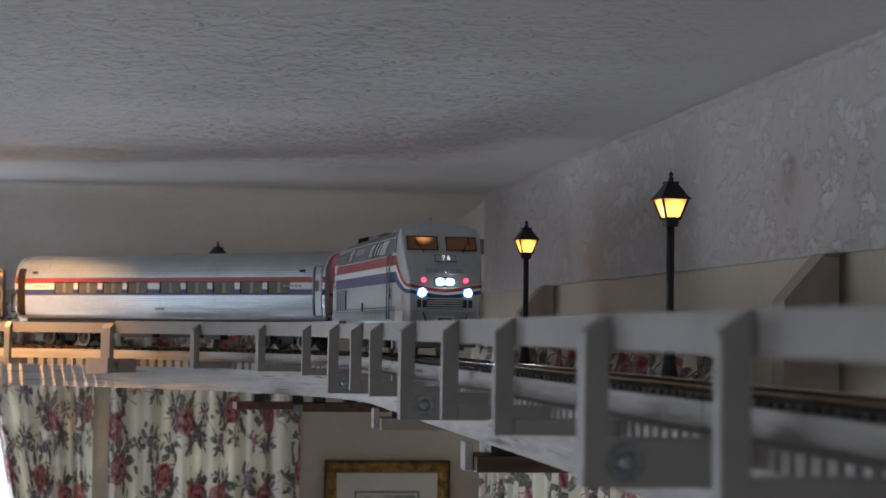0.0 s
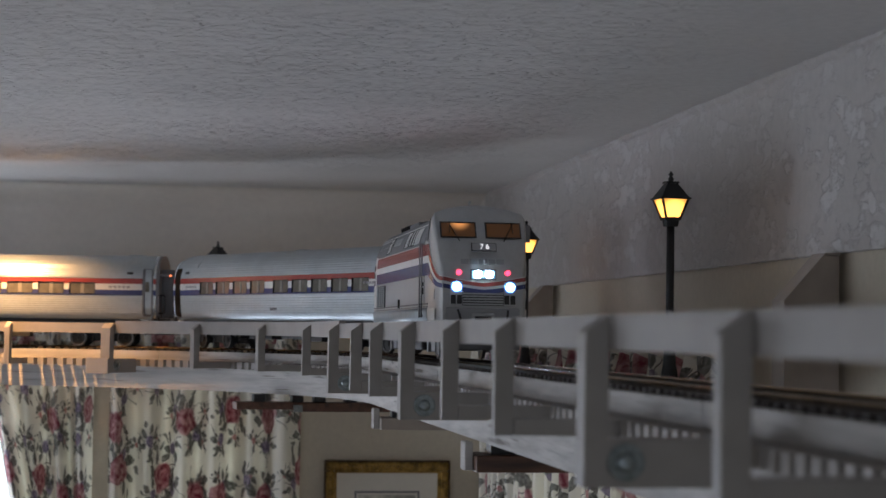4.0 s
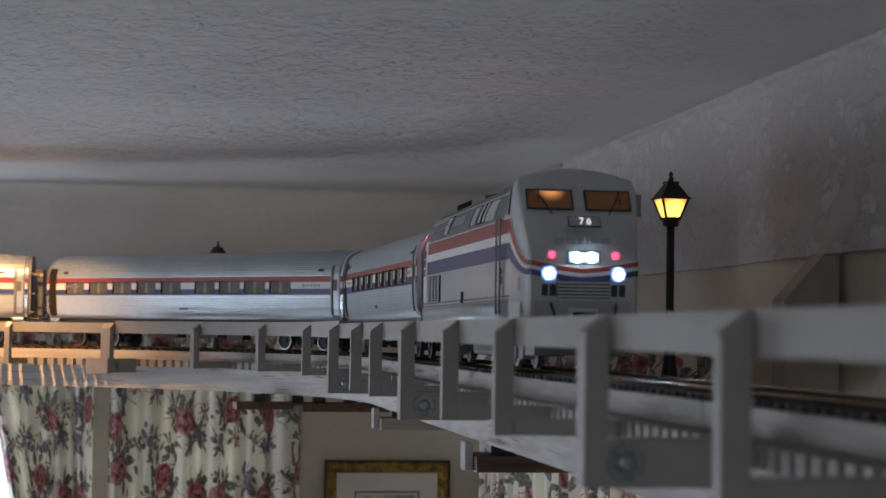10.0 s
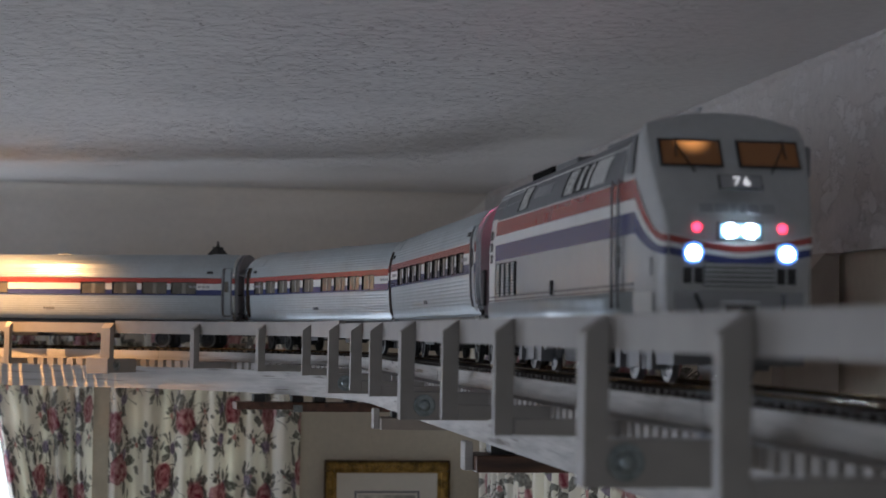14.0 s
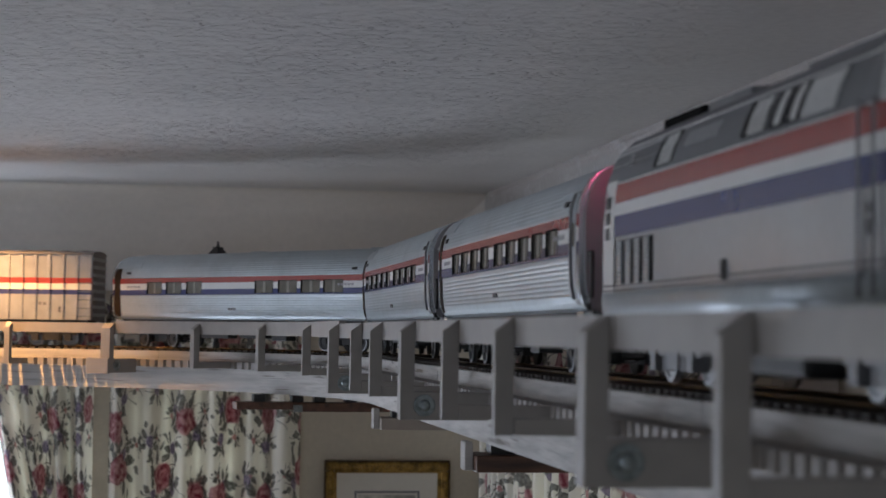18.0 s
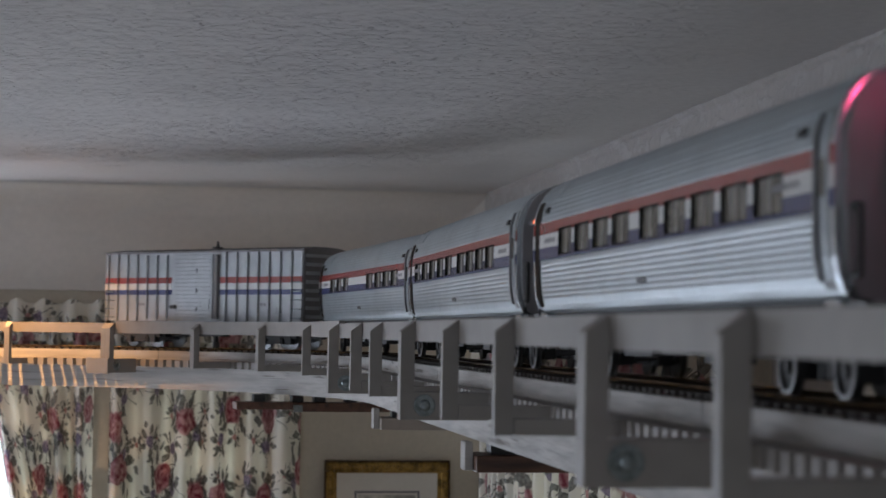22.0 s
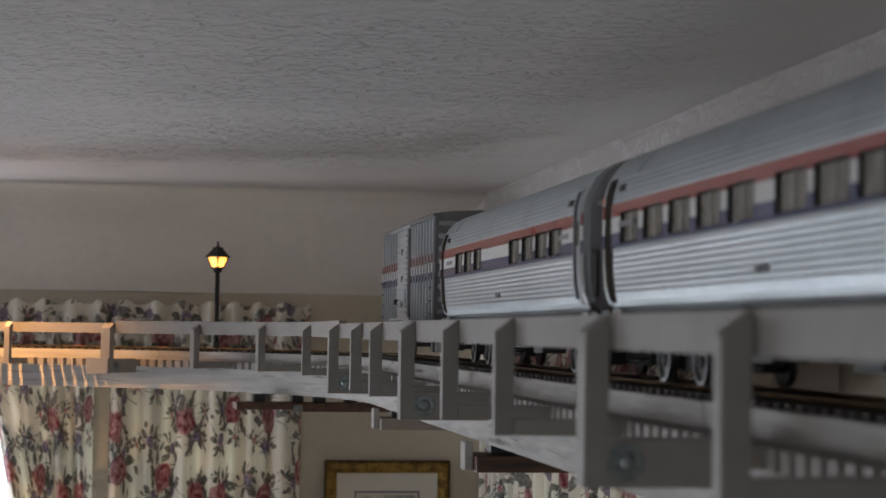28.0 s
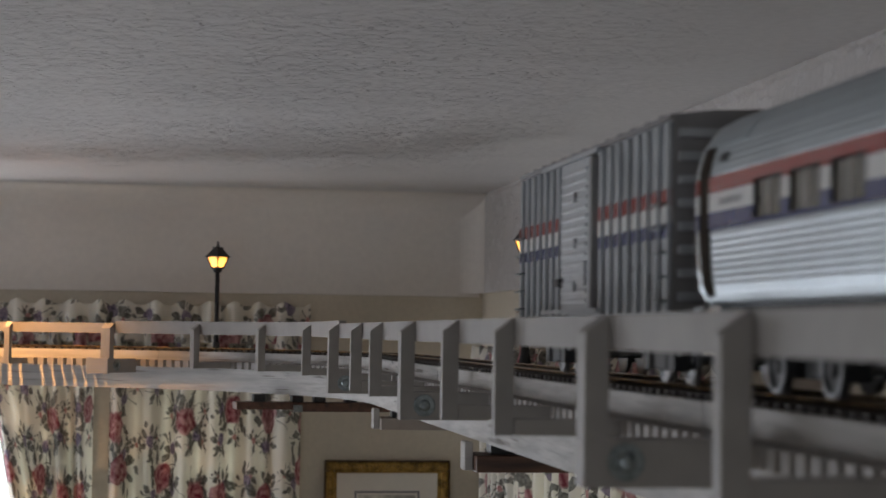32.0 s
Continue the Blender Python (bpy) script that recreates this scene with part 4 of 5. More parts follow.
def locomotive():
    t = tagged(new("diesel_locomotive"), "silver model diesel locomotive with tricolour stripes and lit headlights", "locomotive")
    bm = bmesh.new()
    rings = []
    for x, w, top, sq in LOCO_RINGS:
        half = section(w, top, sq)
        ring = [(x, y, z) for y, z in half] + [(x, -y, z) for y, z in half[-2::-1]]
        rings.append([bm.verts.new(c) for c in ring])
    for a, b in zip(rings, rings[1:]):
        for i in range(len(a) - 1):
            bm.faces.new((a[i], b[i], b[i + 1], a[i + 1]))
        bm.faces.new((a[-1], b[-1], b[0], a[0]))
    bm.faces.new(rings[0])
    bm.faces.new(rings[-1][::-1])
    bmesh.ops.recalc_face_normals(bm, faces=bm.faces[:])
    bm.normal_update()
    for e in bm.edges:
        e.smooth = len(e.link_faces) < 2 or e.calc_face_angle(0.0) < 0.5
    for f in bm.faces:
        c = f.calc_center_median()
        f.material_index = 1 if c.z > 0.1500 and c.x < 0.21 and abs(f.normal.x) < 0.5 else 0
    part("body", bm, M_GREY, t, smooth=True).data.materials.append(M_MIDGREY)
    xs = [-0.2480 + i * 0.450 / 24 for i in range(25)] + [0.202 + 0.0686 * i / 26 for i in range(1, 27)]
    bands = (("white_edge", 0.1266, 0.1257, 0.0902, 0.0894, M_WHITE), ("red_stripe", 0.1256, 0.1133, 0.0893, 0.0852, M_RED), ("white_stripe", 0.1132, 0.1053, 0.0851, 0.0822, M_WHITE), ("blue_stripe", 0.1052, 0.0918, 0.0821, 0.0775, M_BLUE))
    for name, za, zb, na, nb, mat in bands:
        for side in (-1, 1):
            part(name, side_strip(xs, dive(za, na), dive(zb, nb), 0.0007, side), mat, t)
        part(name, nose_strip(lambda y: na - 0.0062 + 0.0062 * (abs(y) / 0.0432) ** 1.4, lambda y: nb - 0.0062 + 0.0062 * (abs(y) / 0.0432) ** 1.4), mat, t)
    # upper dark panel with grilles along the roof's shoulder
    for side in (-1, 1):
        part("upper_panel", side_strip([-0.277 + i * 0.470 / 24 for i in range(25)], lambda x: 0.1500, lambda x: 0.1268, 0.0004, side), M_MIDGREY, t, "mid grey upper panel")
        part("gutter", side_strip([-0.277 + i * 0.470 / 24 for i in range(25)], lambda x: 0.1512, lambda x: 0.1502, 0.0010, side), M_WHITE, t)
        # louvres in white: the window light they reflect is put into the colour
        for x0, x1, count in ((-0.163, -0.124, 9), (0.006, 0.044, 9), (0.050, 0.069, 1), (0.073, 0.092, 1), (0.096, 0.142, 12)):
            v = part("vent", side_strip([x0, (x0 + x1) / 2, x1], lambda x: 0.1488, lambda x: 0.1296, 0.0008, side), M_HOLE if count > 1 and x0 < 0.05 or count == 1 else M_DKGREY, t)
            if count == 1:
                part("louvre", side_strip([x0 + 0.008, x1 - 0.003], lambda x: 0.1478, lambda x: 0.1306, 0.0014, side), M_WHITE, v)
            else:
                for i in range(count):
                    z = 0.1302 + i * 0.0182 / count
                    part("louvre", side_strip([x0 + (0.010 if x0 < 0.05 else 0.002), x1 - 0.001], lambda x: z + 0.0105 / count, lambda x: z, 0.0014, side), M_WHITE, v)
        grille = part("grille", boxed(-0.2440, -0.1560, side * 0.0527 - 0.0006, side * 0.0527 + 0.0006, 0.0605, 0.0890, 0.0003), M_HOLE, t, "black grille with silver louvres")
        for k in range(4):
            for i in range(11):
                z = 0.0613 + i * 0.0025
                part("louvre", boxed(-0.2390 + k * 0.0218, -0.2262 + k * 0.0218, side * 0.0533 - 0.0008, side * 0.0533 + 0.0008, z, z + 0.0018), M_SILVER, grille)
        part("end_strip", side_strip([-0.2795, -0.2640, -0.2490], lambda x: 0.1285, lambda x: 0.0480, 0.0009, side), M_WHITE, t)
        for z in (0.118, 0.108, 0.098):
            part("end_slot", side_strip([-0.2690, -0.2640, -0.2590], lambda x: z, lambda x: z - 0.0075, 0.0015, side), M_BLACK, t)
        skirt = bmesh.new()
        lines = [[skirt.verts.new((x, side * y, z)) for y, z in ((0.0500, 0.0562), (0.0536, 0.0562), (0.0542, 0.0525), (0.0541, 0.0480), (0.0532, 0.0430), (0.0512, 0.0385), (0.0480, 0.0350), (0.0460, 0.0350))] for x in (-0.277, -0.03, 0.223)]
        for p, q in zip(lines, lines[1:]):
            for k in range(8):
                skirt.faces.new((p[k], q[k], q[(k + 1) % 8], p[(k + 1) % 8]))
        skirt.faces.new(lines[0])
        skirt.faces.new(lines[-1][::-1])
        bmesh.ops.recalc_face_normals(skirt, faces=skirt.faces[:])
        part("skirt", skirt, M_SILVER, t, "silver skirt tucked in under the sill", smooth=True)
        part("sill", boxed(-0.275, 0.225, side * 0.0529 - 0.0006, side * 0.0529 + 0.0006, 0.0600, 0.0615), M_DKGREY, t)
        part("sill", boxed(-0.275, 0.225, side * 0.0529 - 0.0006, side * 0.0529 + 0.0006, 0.0570, 0.0581), M_DKGREY, t)
        for x in (0.179, 0.196):
            bmr = bmesh.new()
            tube(bmr, (x, side * 0.0556, 0.046), (x, side * 0.0556, 0.128), 0.0009, seg=8)
            for z in (0.048, 0.126):
                tube(bmr, (x, side * 0.0516, z), (x, side * 0.0556, z), 0.0008, seg=6)
            part("handrail", bmr, M_DKGREY, t)
        part("door_latch", boxed(0.1845, 0.1905, side * 0.0530 - 0.001, side * 0.0530 + 0.001, 0.0716, 0.0788), M_BLACK, t)
        part("door_latch", boxed(0.1845, 0.1905, side * 0.0530 - 0.001, side * 0.0530 + 0.001, 0.0805, 0.0850), M_BLACK, t)
        part("side_window", side_strip([0.2020, 0.2100, 0.2180], lambda x: 0.1520, lambda x: 0.1300, 0.0009, side), M_MIDGREY, t, "grey cab side window")
        part("window_post", side_strip([0.2185, 0.2205, 0.2225], lambda x: 0.1525 + (x - 0.2185) * 0.3, lambda x: 0.1290, 0.0010, side), M_BLACK, t)
        part("hatch", side_strip([0.2440, 0.2490, 0.2540], lambda x: 0.0760, lambda x: 0.0655, 0.0009, side), M_GREY, t)
        part("door_seam", side_strip([0.1780, 0.1785, 0.1790], lambda x: 0.0945, lambda x: 0.0480, 0.0006, side), M_DKGREY, t)
        part("door_seam", side_strip([0.1985, 0.1990, 0.1995], lambda x: 0.0945, lambda x: 0.0480, 0.0006, side), M_DKGREY, t)
        part("fuel_cap", boxed(-0.016, -0.0115, side * 0.0536 - 0.001, side * 0.0536 + 0.001, 0.0585, 0.0690), M_BLACK, t)
        if side > 0:
            part("mirror", boxed(0.2270, 0.2310, 0.0525, 0.0585, 0.1290, 0.1480, 0.001), M_DKGREY, t)
    for side in (-1, 1):
        m = Matrix.Translation((-0.222, side * (loco_width(-0.22, 0.139) + 0.0018), 0.139)) @ Matrix.Rotation(0 if side < 0 else math.pi, 4, "Z") @ Matrix.Rotation(math.pi / 2 - 0.35, 4, "X")
        lettering("figures", "76", 0.0125, m, M_RAISED, t)
        for i in range(6):
            part("letter_bar", side_strip([-0.104 + i * 0.0108, -0.100 + i * 0.0108, -0.096 + i * 0.0108], lambda x: 0.1450, lambda x: 0.1365, 0.0008, side), M_RAISED, t)
    # roof fittings
    part("roof_hatch", boxed(-0.245, -0.160, -0.022, 0.022, 0.1600, 0.1682, 0.0015), M_HOLE, t, "black roof hatch")
    part("roof_panel", boxed(-0.140, -0.060, -0.024, 0.024, 0.1610, 0.1664, 0.001), M_MIDGREY, t)
    for x in (-0.117, -0.083):
        part("roof_fan", turned([(0.016, 0.1660), (0.0155, 0.1678), (0.012, 0.1690), (0.004, 0.1694)], 20, Matrix.Translation((x, 0, 0))), M_BLACK, t, smooth=False)
    part("roof_panel", boxed(0.02, 0.12, -0.020, 0.020, 0.1630, 0.1672, 0.001), M_MIDGREY, t)
    horn = bmesh.new()
    tube(horn, (0.196, -0.004, 0.1660), (0.196, -0.004, 0.1735), 0.0009, seg=6)
    tube(horn, (0.193, -0.004, 0.1735), (0.201, -0.004, 0.1735), 0.0008, 0.0016, seg=8)
    part("horn", horn, M_GREY, t)
    # windscreens
    for side in (-1, 1):
        y0, y1 = side * 0.0050, side * 0.0440
        fr = bmesh.new()

        def on(y, z, lift):
            return (loco_front(min(abs(y), 0.040), z) + lift, y, z)
        q = [fr.verts.new(on(y, z, l)) for l in (0.0002, 0.0022) for y, z in ((y0, 0.1315), (y1, 0.1315), (y1, 0.1492), (y0, 0.1492))]
        for f in ((0, 1, 2, 3), (7, 6, 5, 4), (0, 4, 5, 1), (1, 5, 6, 2), (2, 6, 7, 3), (3, 7, 4, 0)):
            fr.faces.new([q[i] for i in f])
        bmesh.ops.recalc_face_normals(fr, faces=fr.faces[:])
        win = part("windscreen", fr, M_BLACK, t, "black framed windscreen with panes that glow amber")
        gl = bmesh.new()
        e = 0.0016
        y0, y1 = side * (0.0050 + e), side * (0.0440 - e)
        q = [gl.verts.new(on(y, z, l)) for l in (0.0018, 0.0027) for y, z in ((y0, 0.1315 + e), (y1, 0.1315 + e), (y1, 0.1492 - e), (y0, 0.1492 - e))]
        for f in ((0, 1, 2, 3), (7, 6, 5, 4), (0, 4, 5, 1), (1, 5, 6, 2), (2, 6, 7, 3), (3, 7, 4, 0)):
            gl.faces.new([q[i] for i in f])
        bmesh.ops.recalc_face_normals(gl, faces=gl.faces[:])
        # the cab lamp's light is painted into the pane's emission
        part("pane", gl, M_CAB, win)
        wp = bmesh.new()
        a, b = Vector(on(side * 0.024, 0.128, 0.003)), Vector(on(side * 0.034, 0.146, 0.0042))
        tube(wp, a, b, 0.0006, seg=6)
        tube(wp, Vector(on(side * 0.0345, 0.1375, 0.0042)), Vector(on(side * 0.0335, 0.1495, 0.0042)), 0.0006, seg=6)
        part("wiper", wp, M_BLACK, t)
    # number board
    z = 0.1210
    x = loco_front(0.0, z)
    slope = math.degrees(math.atan2(0.2592 - 0.2500, 0.1385 - 0.1225))
    nb = part("number_board", boxed(-0.0136, 0.0136, -0.0052, 0.0052, -0.0008, 0.0008, 0.0004), M_BLACK, t, "black number board with lit figures")
    nb.matrix_basis = Matrix.Translation((x + 0.001, 0, z)) @ Matrix.Rotation(-radians(slope), 4, "Y") @ Matrix.Rotation(math.pi / 2, 4, "Z") @ Matrix.Rotation(math.pi / 2, 4, "X")
    part("inset", boxed(-0.0128, 0.0128, -0.0044, 0.0044, 0.0006, 0.0010), M_RAISED, nb, "grey number plate")
    lettering("figures", "76", 0.0090, pose(0.0006, -0.0001, 0.0011), M_NUM, nb, "white lit figures", 1.35)
    # plain bars in place of the maker's lettering
    for i, (a, b) in enumerate(((-0.020, -0.013), (-0.012, -0.005), (-0.004, -0.001), (0.0, 0.004), (0.005, 0.011), (0.012, 0.019))):
        part("nose_letter_bar", nose_strip(lambda y: 0.1085, lambda y: 0.1030, 0.0010, a * 1.2, b * 1.2, 2), M_RAISED, t)
    # lights
    hl = bmesh.new()
    for y in (-0.0062, 0.0062):
        tube(hl, (0.2685, y, 0.0925), (0.2740, y, 0.0920), 0.0041, seg=18)
    part("headlight", hl, M_HEAD, t, "bright white twin headlight")
    part("headlight_housing", boxed(0.2655, 0.2722, -0.0142, 0.0142, 0.0863, 0.0977, 0.001), M_DKGREY, t)
    part("headlight_lens", boxed(0.2700, 0.2727, -0.0130, 0.0130, 0.0875, 0.0965, 0.001), M_LENS, t, "glowing pale blue headlight lens")
    for y in (-0.0288, 0.0288):
        part("ditch_light", tube(bmesh.new(), (0.2665, y, 0.0787), (0.2740, y, 0.0787), 0.0042, seg=18), M_HEAD, t, "bright white ditch light")
        # glowing disc added round the lamp, its blue bloom painted as emission
        part("ditch_light_halo", tube(bmesh.new(), (0.2665, y, 0.0787), (0.2732, y, 0.0787), 0.0064, seg=18), M_HALO, t, "glowing blue disc painted as the lamp's halo")
        part("ditch_light_housing", boxed(0.2565, 0.2720, y - 0.0068, y + 0.0068, 0.0580, 0.0850, 0.001), M_GREY, t)
        for k in (-1, 1):
            part("step_hole", boxed(0.2712, 0.2724, y + k * 0.0033 - 0.0026, y + k * 0.0033 + 0.0026, 0.0605, 0.0700), M_BLACK, t)
    for y in (-0.0264, 0.0264):
        part("marker_light", tube(bmesh.new(), (0.2635, y, 0.0940), (0.2720, y, 0.0940), 0.0028, seg=14), M_MARK, t, "red marker light")
    # nose foot: louvres, coupler pocket, pilot and steps
    for i in range(5):
        part("louvre", boxed(0.2700, 0.2730, -0.0215, 0.0215, 0.0595 + i * 0.0028, 0.0612 + i * 0.0028), M_GREY, t)
    part("louvre_recess", boxed(0.2690, 0.2714, -0.0220, 0.0220, 0.0588, 0.0732), M_BLACK, t)
    part("pilot", prism([(0.2325, 0.012), (0.2710, 0.012), (0.2740, 0.034), (0.2325, 0.034)], -0.040, 0.040, "y"), M_DKGREY, t)
    part("pilot_plate", boxed(0.2640, 0.2722, -0.0400, 0.0400, 0.0345, 0.0565, 0.001), M_RAISED, t)
    # white patches: the bright reflection low on the nose's corners, painted on
    for side in (-1, 1):
        part("lit_corner_patch", side_strip([0.2270, 0.2380, 0.2480, 0.2570], lambda x: 0.0555, lambda x: 0.0400, 0.0012, side), M_WHITE, t, "white patch painted for light caught at the nose's foot")
    part("coupler_pocket", boxed(0.2685, 0.2745, -0.0120, 0.0120, 0.034, 0.0505, 0.001), M_GREY, t)
    part("pocket_opening", boxed(0.2740, 0.2750, -0.0092, 0.0092, 0.034, 0.0475), M_HOLE, t)
    for y in (-0.027, 0.027):
        hose = bmesh.new()
        pts = [(0.2722, y, 0.054), (0.2765, y * 0.96, 0.049), (0.2775, y * 0.90, 0.041), (0.2750, y * 0.82, 0.034)]
        for p, q in zip(pts, pts[1:]):
            tube(hose, p, q, 0.0013, seg=8)
        part("brake_hose", hose, M_BLACK, t)
    part("coupler", boxed(0.2685, 0.2865, -0.004, 0.004, 0.022, 0.032, 0.001), M_BLACK, t)
    for x0, x1 in ((-0.05, 0.06),):
        part("fuel_tank", boxed(x0, x1, -0.036, 0.036, 0.009, 0.034, 0.004), M_UNDER, t)
    part("underframe", boxed(-0.265, 0.23, -0.042, 0.042, 0.027, 0.0345), M_UNDER, t)
    truck(t, 0.168, 0.080, 0.0155, M_DKGREY)
    truck(t, -0.168, 0.080, 0.0155, M_DKGREY)
    rear = bmesh.new()
    box(rear, -0.2865, -0.282, -0.018, 0.018, 0.038, 0.125)
    part("rear_door", rear, M_DKGREY, t)
    for y in (-0.022, 0.022):
        part("rear_marker", tube(bmesh.new(), (-0.3160, y * 1.3, 0.1410), (-0.3130, y * 1.3, 0.1410), 0.0014, seg=12), M_REAR, t, "red rear marker light")
        part("marker_bracket", tube(bmesh.new(), (-0.3115, y * 1.3, 0.1410), (-0.276, y * 1.3, 0.1400), 0.0012, seg=8), M_BLACK, t)
    return t


CL = 0.3265  # half of a coach's length


def coach_section():
    return [(0.0420, 0.0452), (0.0465, 0.0475), (0.0492, 0.0515), (0.0510, 0.0570), (0.0520, 0.0640), (0.0527, 0.0740), (0.0530, 0.0880), (0.0527, 0.1165), (0.0515, 0.1225), (0.0488, 0.1300),
            (0.0446, 0.1370), (0.0390, 0.1428), (0.0310, 0.1475), (0.0200, 0.1515), (0.0100, 0.1532), (0, 0.1538)]


def coach_width(z):
    p = coach_section()
    for (w0, z0), (w1, z1) in zip(p, p[1:]):
        if z0 <= z <= z1:
            return w0 + (w1 - w0) * (z - z0) / (z1 - z0)
    return 0.0


def fluted():
    """The coach's outline with the flutes pressed into its sides and roof."""
    p = coach_section()
    pitch, depth, run = 0.0037, 0.00042, 0.0
    made = []
    for (w0, z0), (w1, z1) in zip(p, p[1:]):
        length = math.hypot(w1 - w0, z1 - z0)
        n = max(2, int(length / (pitch / 5) + 0.5))
        for i in range(n):
            k = i / n
            w, z = w0 + (w1 - w0) * k, z0 + (z1 - z0) * k
            flat = 0.0835 < z < 0.1140 or z < 0.0565
            d = 0.0 if flat else depth * (0.5 - 0.5 * math.cos(2 * math.pi * (run + length * k) / pitch)) ** 2
            if 0.0853 < z < 0.1135:
                d = 0.0026
            made.append((w - d * (z1 - z0) / length, z - d * abs(w1 - w0) / length))
        run += length
    made.append(p[-1])
    return made


def band(x0, x1, z0, z1, side, lift=0.0005, deep=0.0034, bm=None):
    """A plate on the coach side; it reaches in by its depth."""
    bm = bm or bmesh.new()
    v = []
    for l in (lift - deep, lift):
        for x, z in ((x0, z0), (x1, z0), (x1, z1), (x0, z1)):
            v.append(bm.verts.new((x, side * (coach_width(z) + l), z)))
    for f in ((0, 1, 2, 3), (7, 6, 5, 4), (0, 4, 5, 1), (1, 5, 6, 2), (2, 6, 7, 3), (3, 7, 4, 0)):
        bm.faces.new([v[i] for i in f])
    bmesh.ops.recalc_face_normals(bm, faces=bm.faces[:])
    return bm


STRIPES = (("red_stripe", 0.1046, 0.1133, M_RED), ("white_stripe", 0.0943, 0.1045, M_WHITE), ("blue_stripe", 0.0855, 0.0942, M_BLUE))
WIN_FOOT, WIN_TOP = 0.0870, 0.1068


def coach(windows, label, marker):
    t = tagged(new("passenger_coach"), label, "coach", "coaches of the train")
    prof = fluted()
    ring = prof + [(-w, z) for w, z in prof[-2::-1]]
    bm = bmesh.new()
    ends = []
    for x in (-CL + 0.0065, CL - 0.0065):
        ends.append([bm.verts.new((x, y, z)) for y, z in ring])
    a, b = ends
    for i in range(len(a) - 1):
        bm.faces.new((a[i], b[i], b[i + 1], a[i + 1]))
    bm.faces.new((a[-1], b[-1], b[0], a[0]))
    bm.faces.new(a)
    bm.faces.new(b[::-1])
    bmesh.ops.recalc_face_normals(bm, faces=bm.faces[:])
    for e in bm.edges:
        e.smooth = not any(len(f.verts) > 4 for f in e.link_faces)
    part("body", bm, M_SILVER, t, "silver body with pressed flutes", smooth=True)
    smooth = coach_section()
    for k in (-1, 1):
        big = [(w * 1.012, z) for w, z in smooth] + [(-w * 1.012, z) for w, z in smooth[-2::-1]]
        part("end_rim", prism(big, k * (CL - 0.0030) - 0.0024, k * (CL - 0.0030) + 0.0024, "x"), M_CHROME, t)
        for side in (-1, 1):
            slot = bmesh.new()
            xa, xb = sorted((k * (CL - 0.0235), k * (CL - 0.0062)))
            zs = [0.0500, 0.0540, 0.0640, 0.0740, 0.0880, 0.1050, 0.1165, 0.1225, 0.1290, 0.1315]
            rows = [[slot.verts.new((x, side * (coach_width(z) + l), z)) for x in (xa + i, xb - i) for l in (0.0006, -0.002)] for z, i in zip(zs, (0.003, 0, 0, 0, 0, 0, 0, 0, 0.001, 0.004))]
            for p, q in zip(rows, rows[1:]):
                for c, d in ((0, 2), (2, 3), (3, 1), (1, 0)):
                    slot.faces.new((p[c], p[d], q[d], q[c]))
            for r in (rows[0], rows[-1]):
                slot.faces.new((r[0], r[1], r[3], r[2]))
            bmesh.ops.recalc_face_normals(slot, faces=slot.faces[:])
            # flat plate on the shell; the recess's shade is in its dark colour
            door = part("door_recess", slot, M_DKGREY if k > 0 else M_SLOT, t, "dark plate painted as the shaded doorway")
            if k > 0:
                leaf = bmesh.new()
                rows = [[leaf.verts.new((x, side * (coach_width(z) + l), z)) for x in (xa + 0.0048, xb - 0.0020) for l in (0.0010, -0.001)] for z in zs[1:-1]]
                for p, q in zip(rows, rows[1:]):
                    for c, d in ((0, 2), (2, 3), (3, 1), (1, 0)):
                        leaf.faces.new((p[c], p[d], q[d], q[c]))
                for r in (rows[0], rows[-1]):
                    leaf.faces.new((r[0], r[1], r[3], r[2]))
                bmesh.ops.recalc_face_normals(leaf, faces=leaf.faces[:])
                leaf = part("door_panel", leaf, M_SILVER, door, "silver vestibule door")
                # raised dark bar added for the shaded reveal of the door
                jamb = bmesh.new()
                rows = [[jamb.verts.new((x, side * (coach_width(z) + l), z)) for x in (xa + 0.0004, xa + 0.0034) for l in (0.0026, -0.001)] for z in zs[1:-1]]
                for p, q in zip(rows, rows[1:]):
                    for c, d in ((0, 2), (2, 3), (3, 1), (1, 0)):
                        jamb.faces.new((p[c], p[d], q[d], q[c]))
                for r in (rows[0], rows[-1]):
                    jamb.faces.new((r[0], r[1], r[3], r[2]))
                bmesh.ops.recalc_face_normals(jamb, faces=jamb.faces[:])
                part("door_shade_bar", jamb, M_DKGREY, door, "dark grey bar standing in for the shaded door reveal")
                part("door_pane", band(xa + 0.0052, xb - 0.0052, 0.0910, 0.1080, side, 0.0014, 0.002), M_BLIND, door)
            for name, z0, z1, mat in STRIPES:
                part(name, band(*sorted((k * (CL - 0.0055), k * (CL - 0.0008))), z0, z1, side, 0.0012), mat, t)
        for side in (-1, 1):
            part("corner_step", boxed(*sorted((k * (CL - 0.026), k * (CL - 0.007))), *sorted((side * 0.038, side * 0.0485)), 0.0395, 0.0462, 0.001), M_CHROME, t, "bright metal corner step")
        part("end_plate", prism([(w * 0.93, z) for w, z in smooth] + [(-w * 0.93, z) for w, z in smooth[-2::-1]], *sorted((k * (CL - 0.001), k * (CL + 0.0035))), "x"), M_END, t, "grey end wall")
        part("gangway", boxed(*sorted((k * (CL + 0.003), k * (CL + 0.024))), -0.026, 0.026, 0.048, 0.130, 0.003), M_MIDGREY, t, "grey rubber gangway")
        for y in (-0.0465, 0.0465):
            rail, x = bmesh.new(), k * (CL + 0.0125)
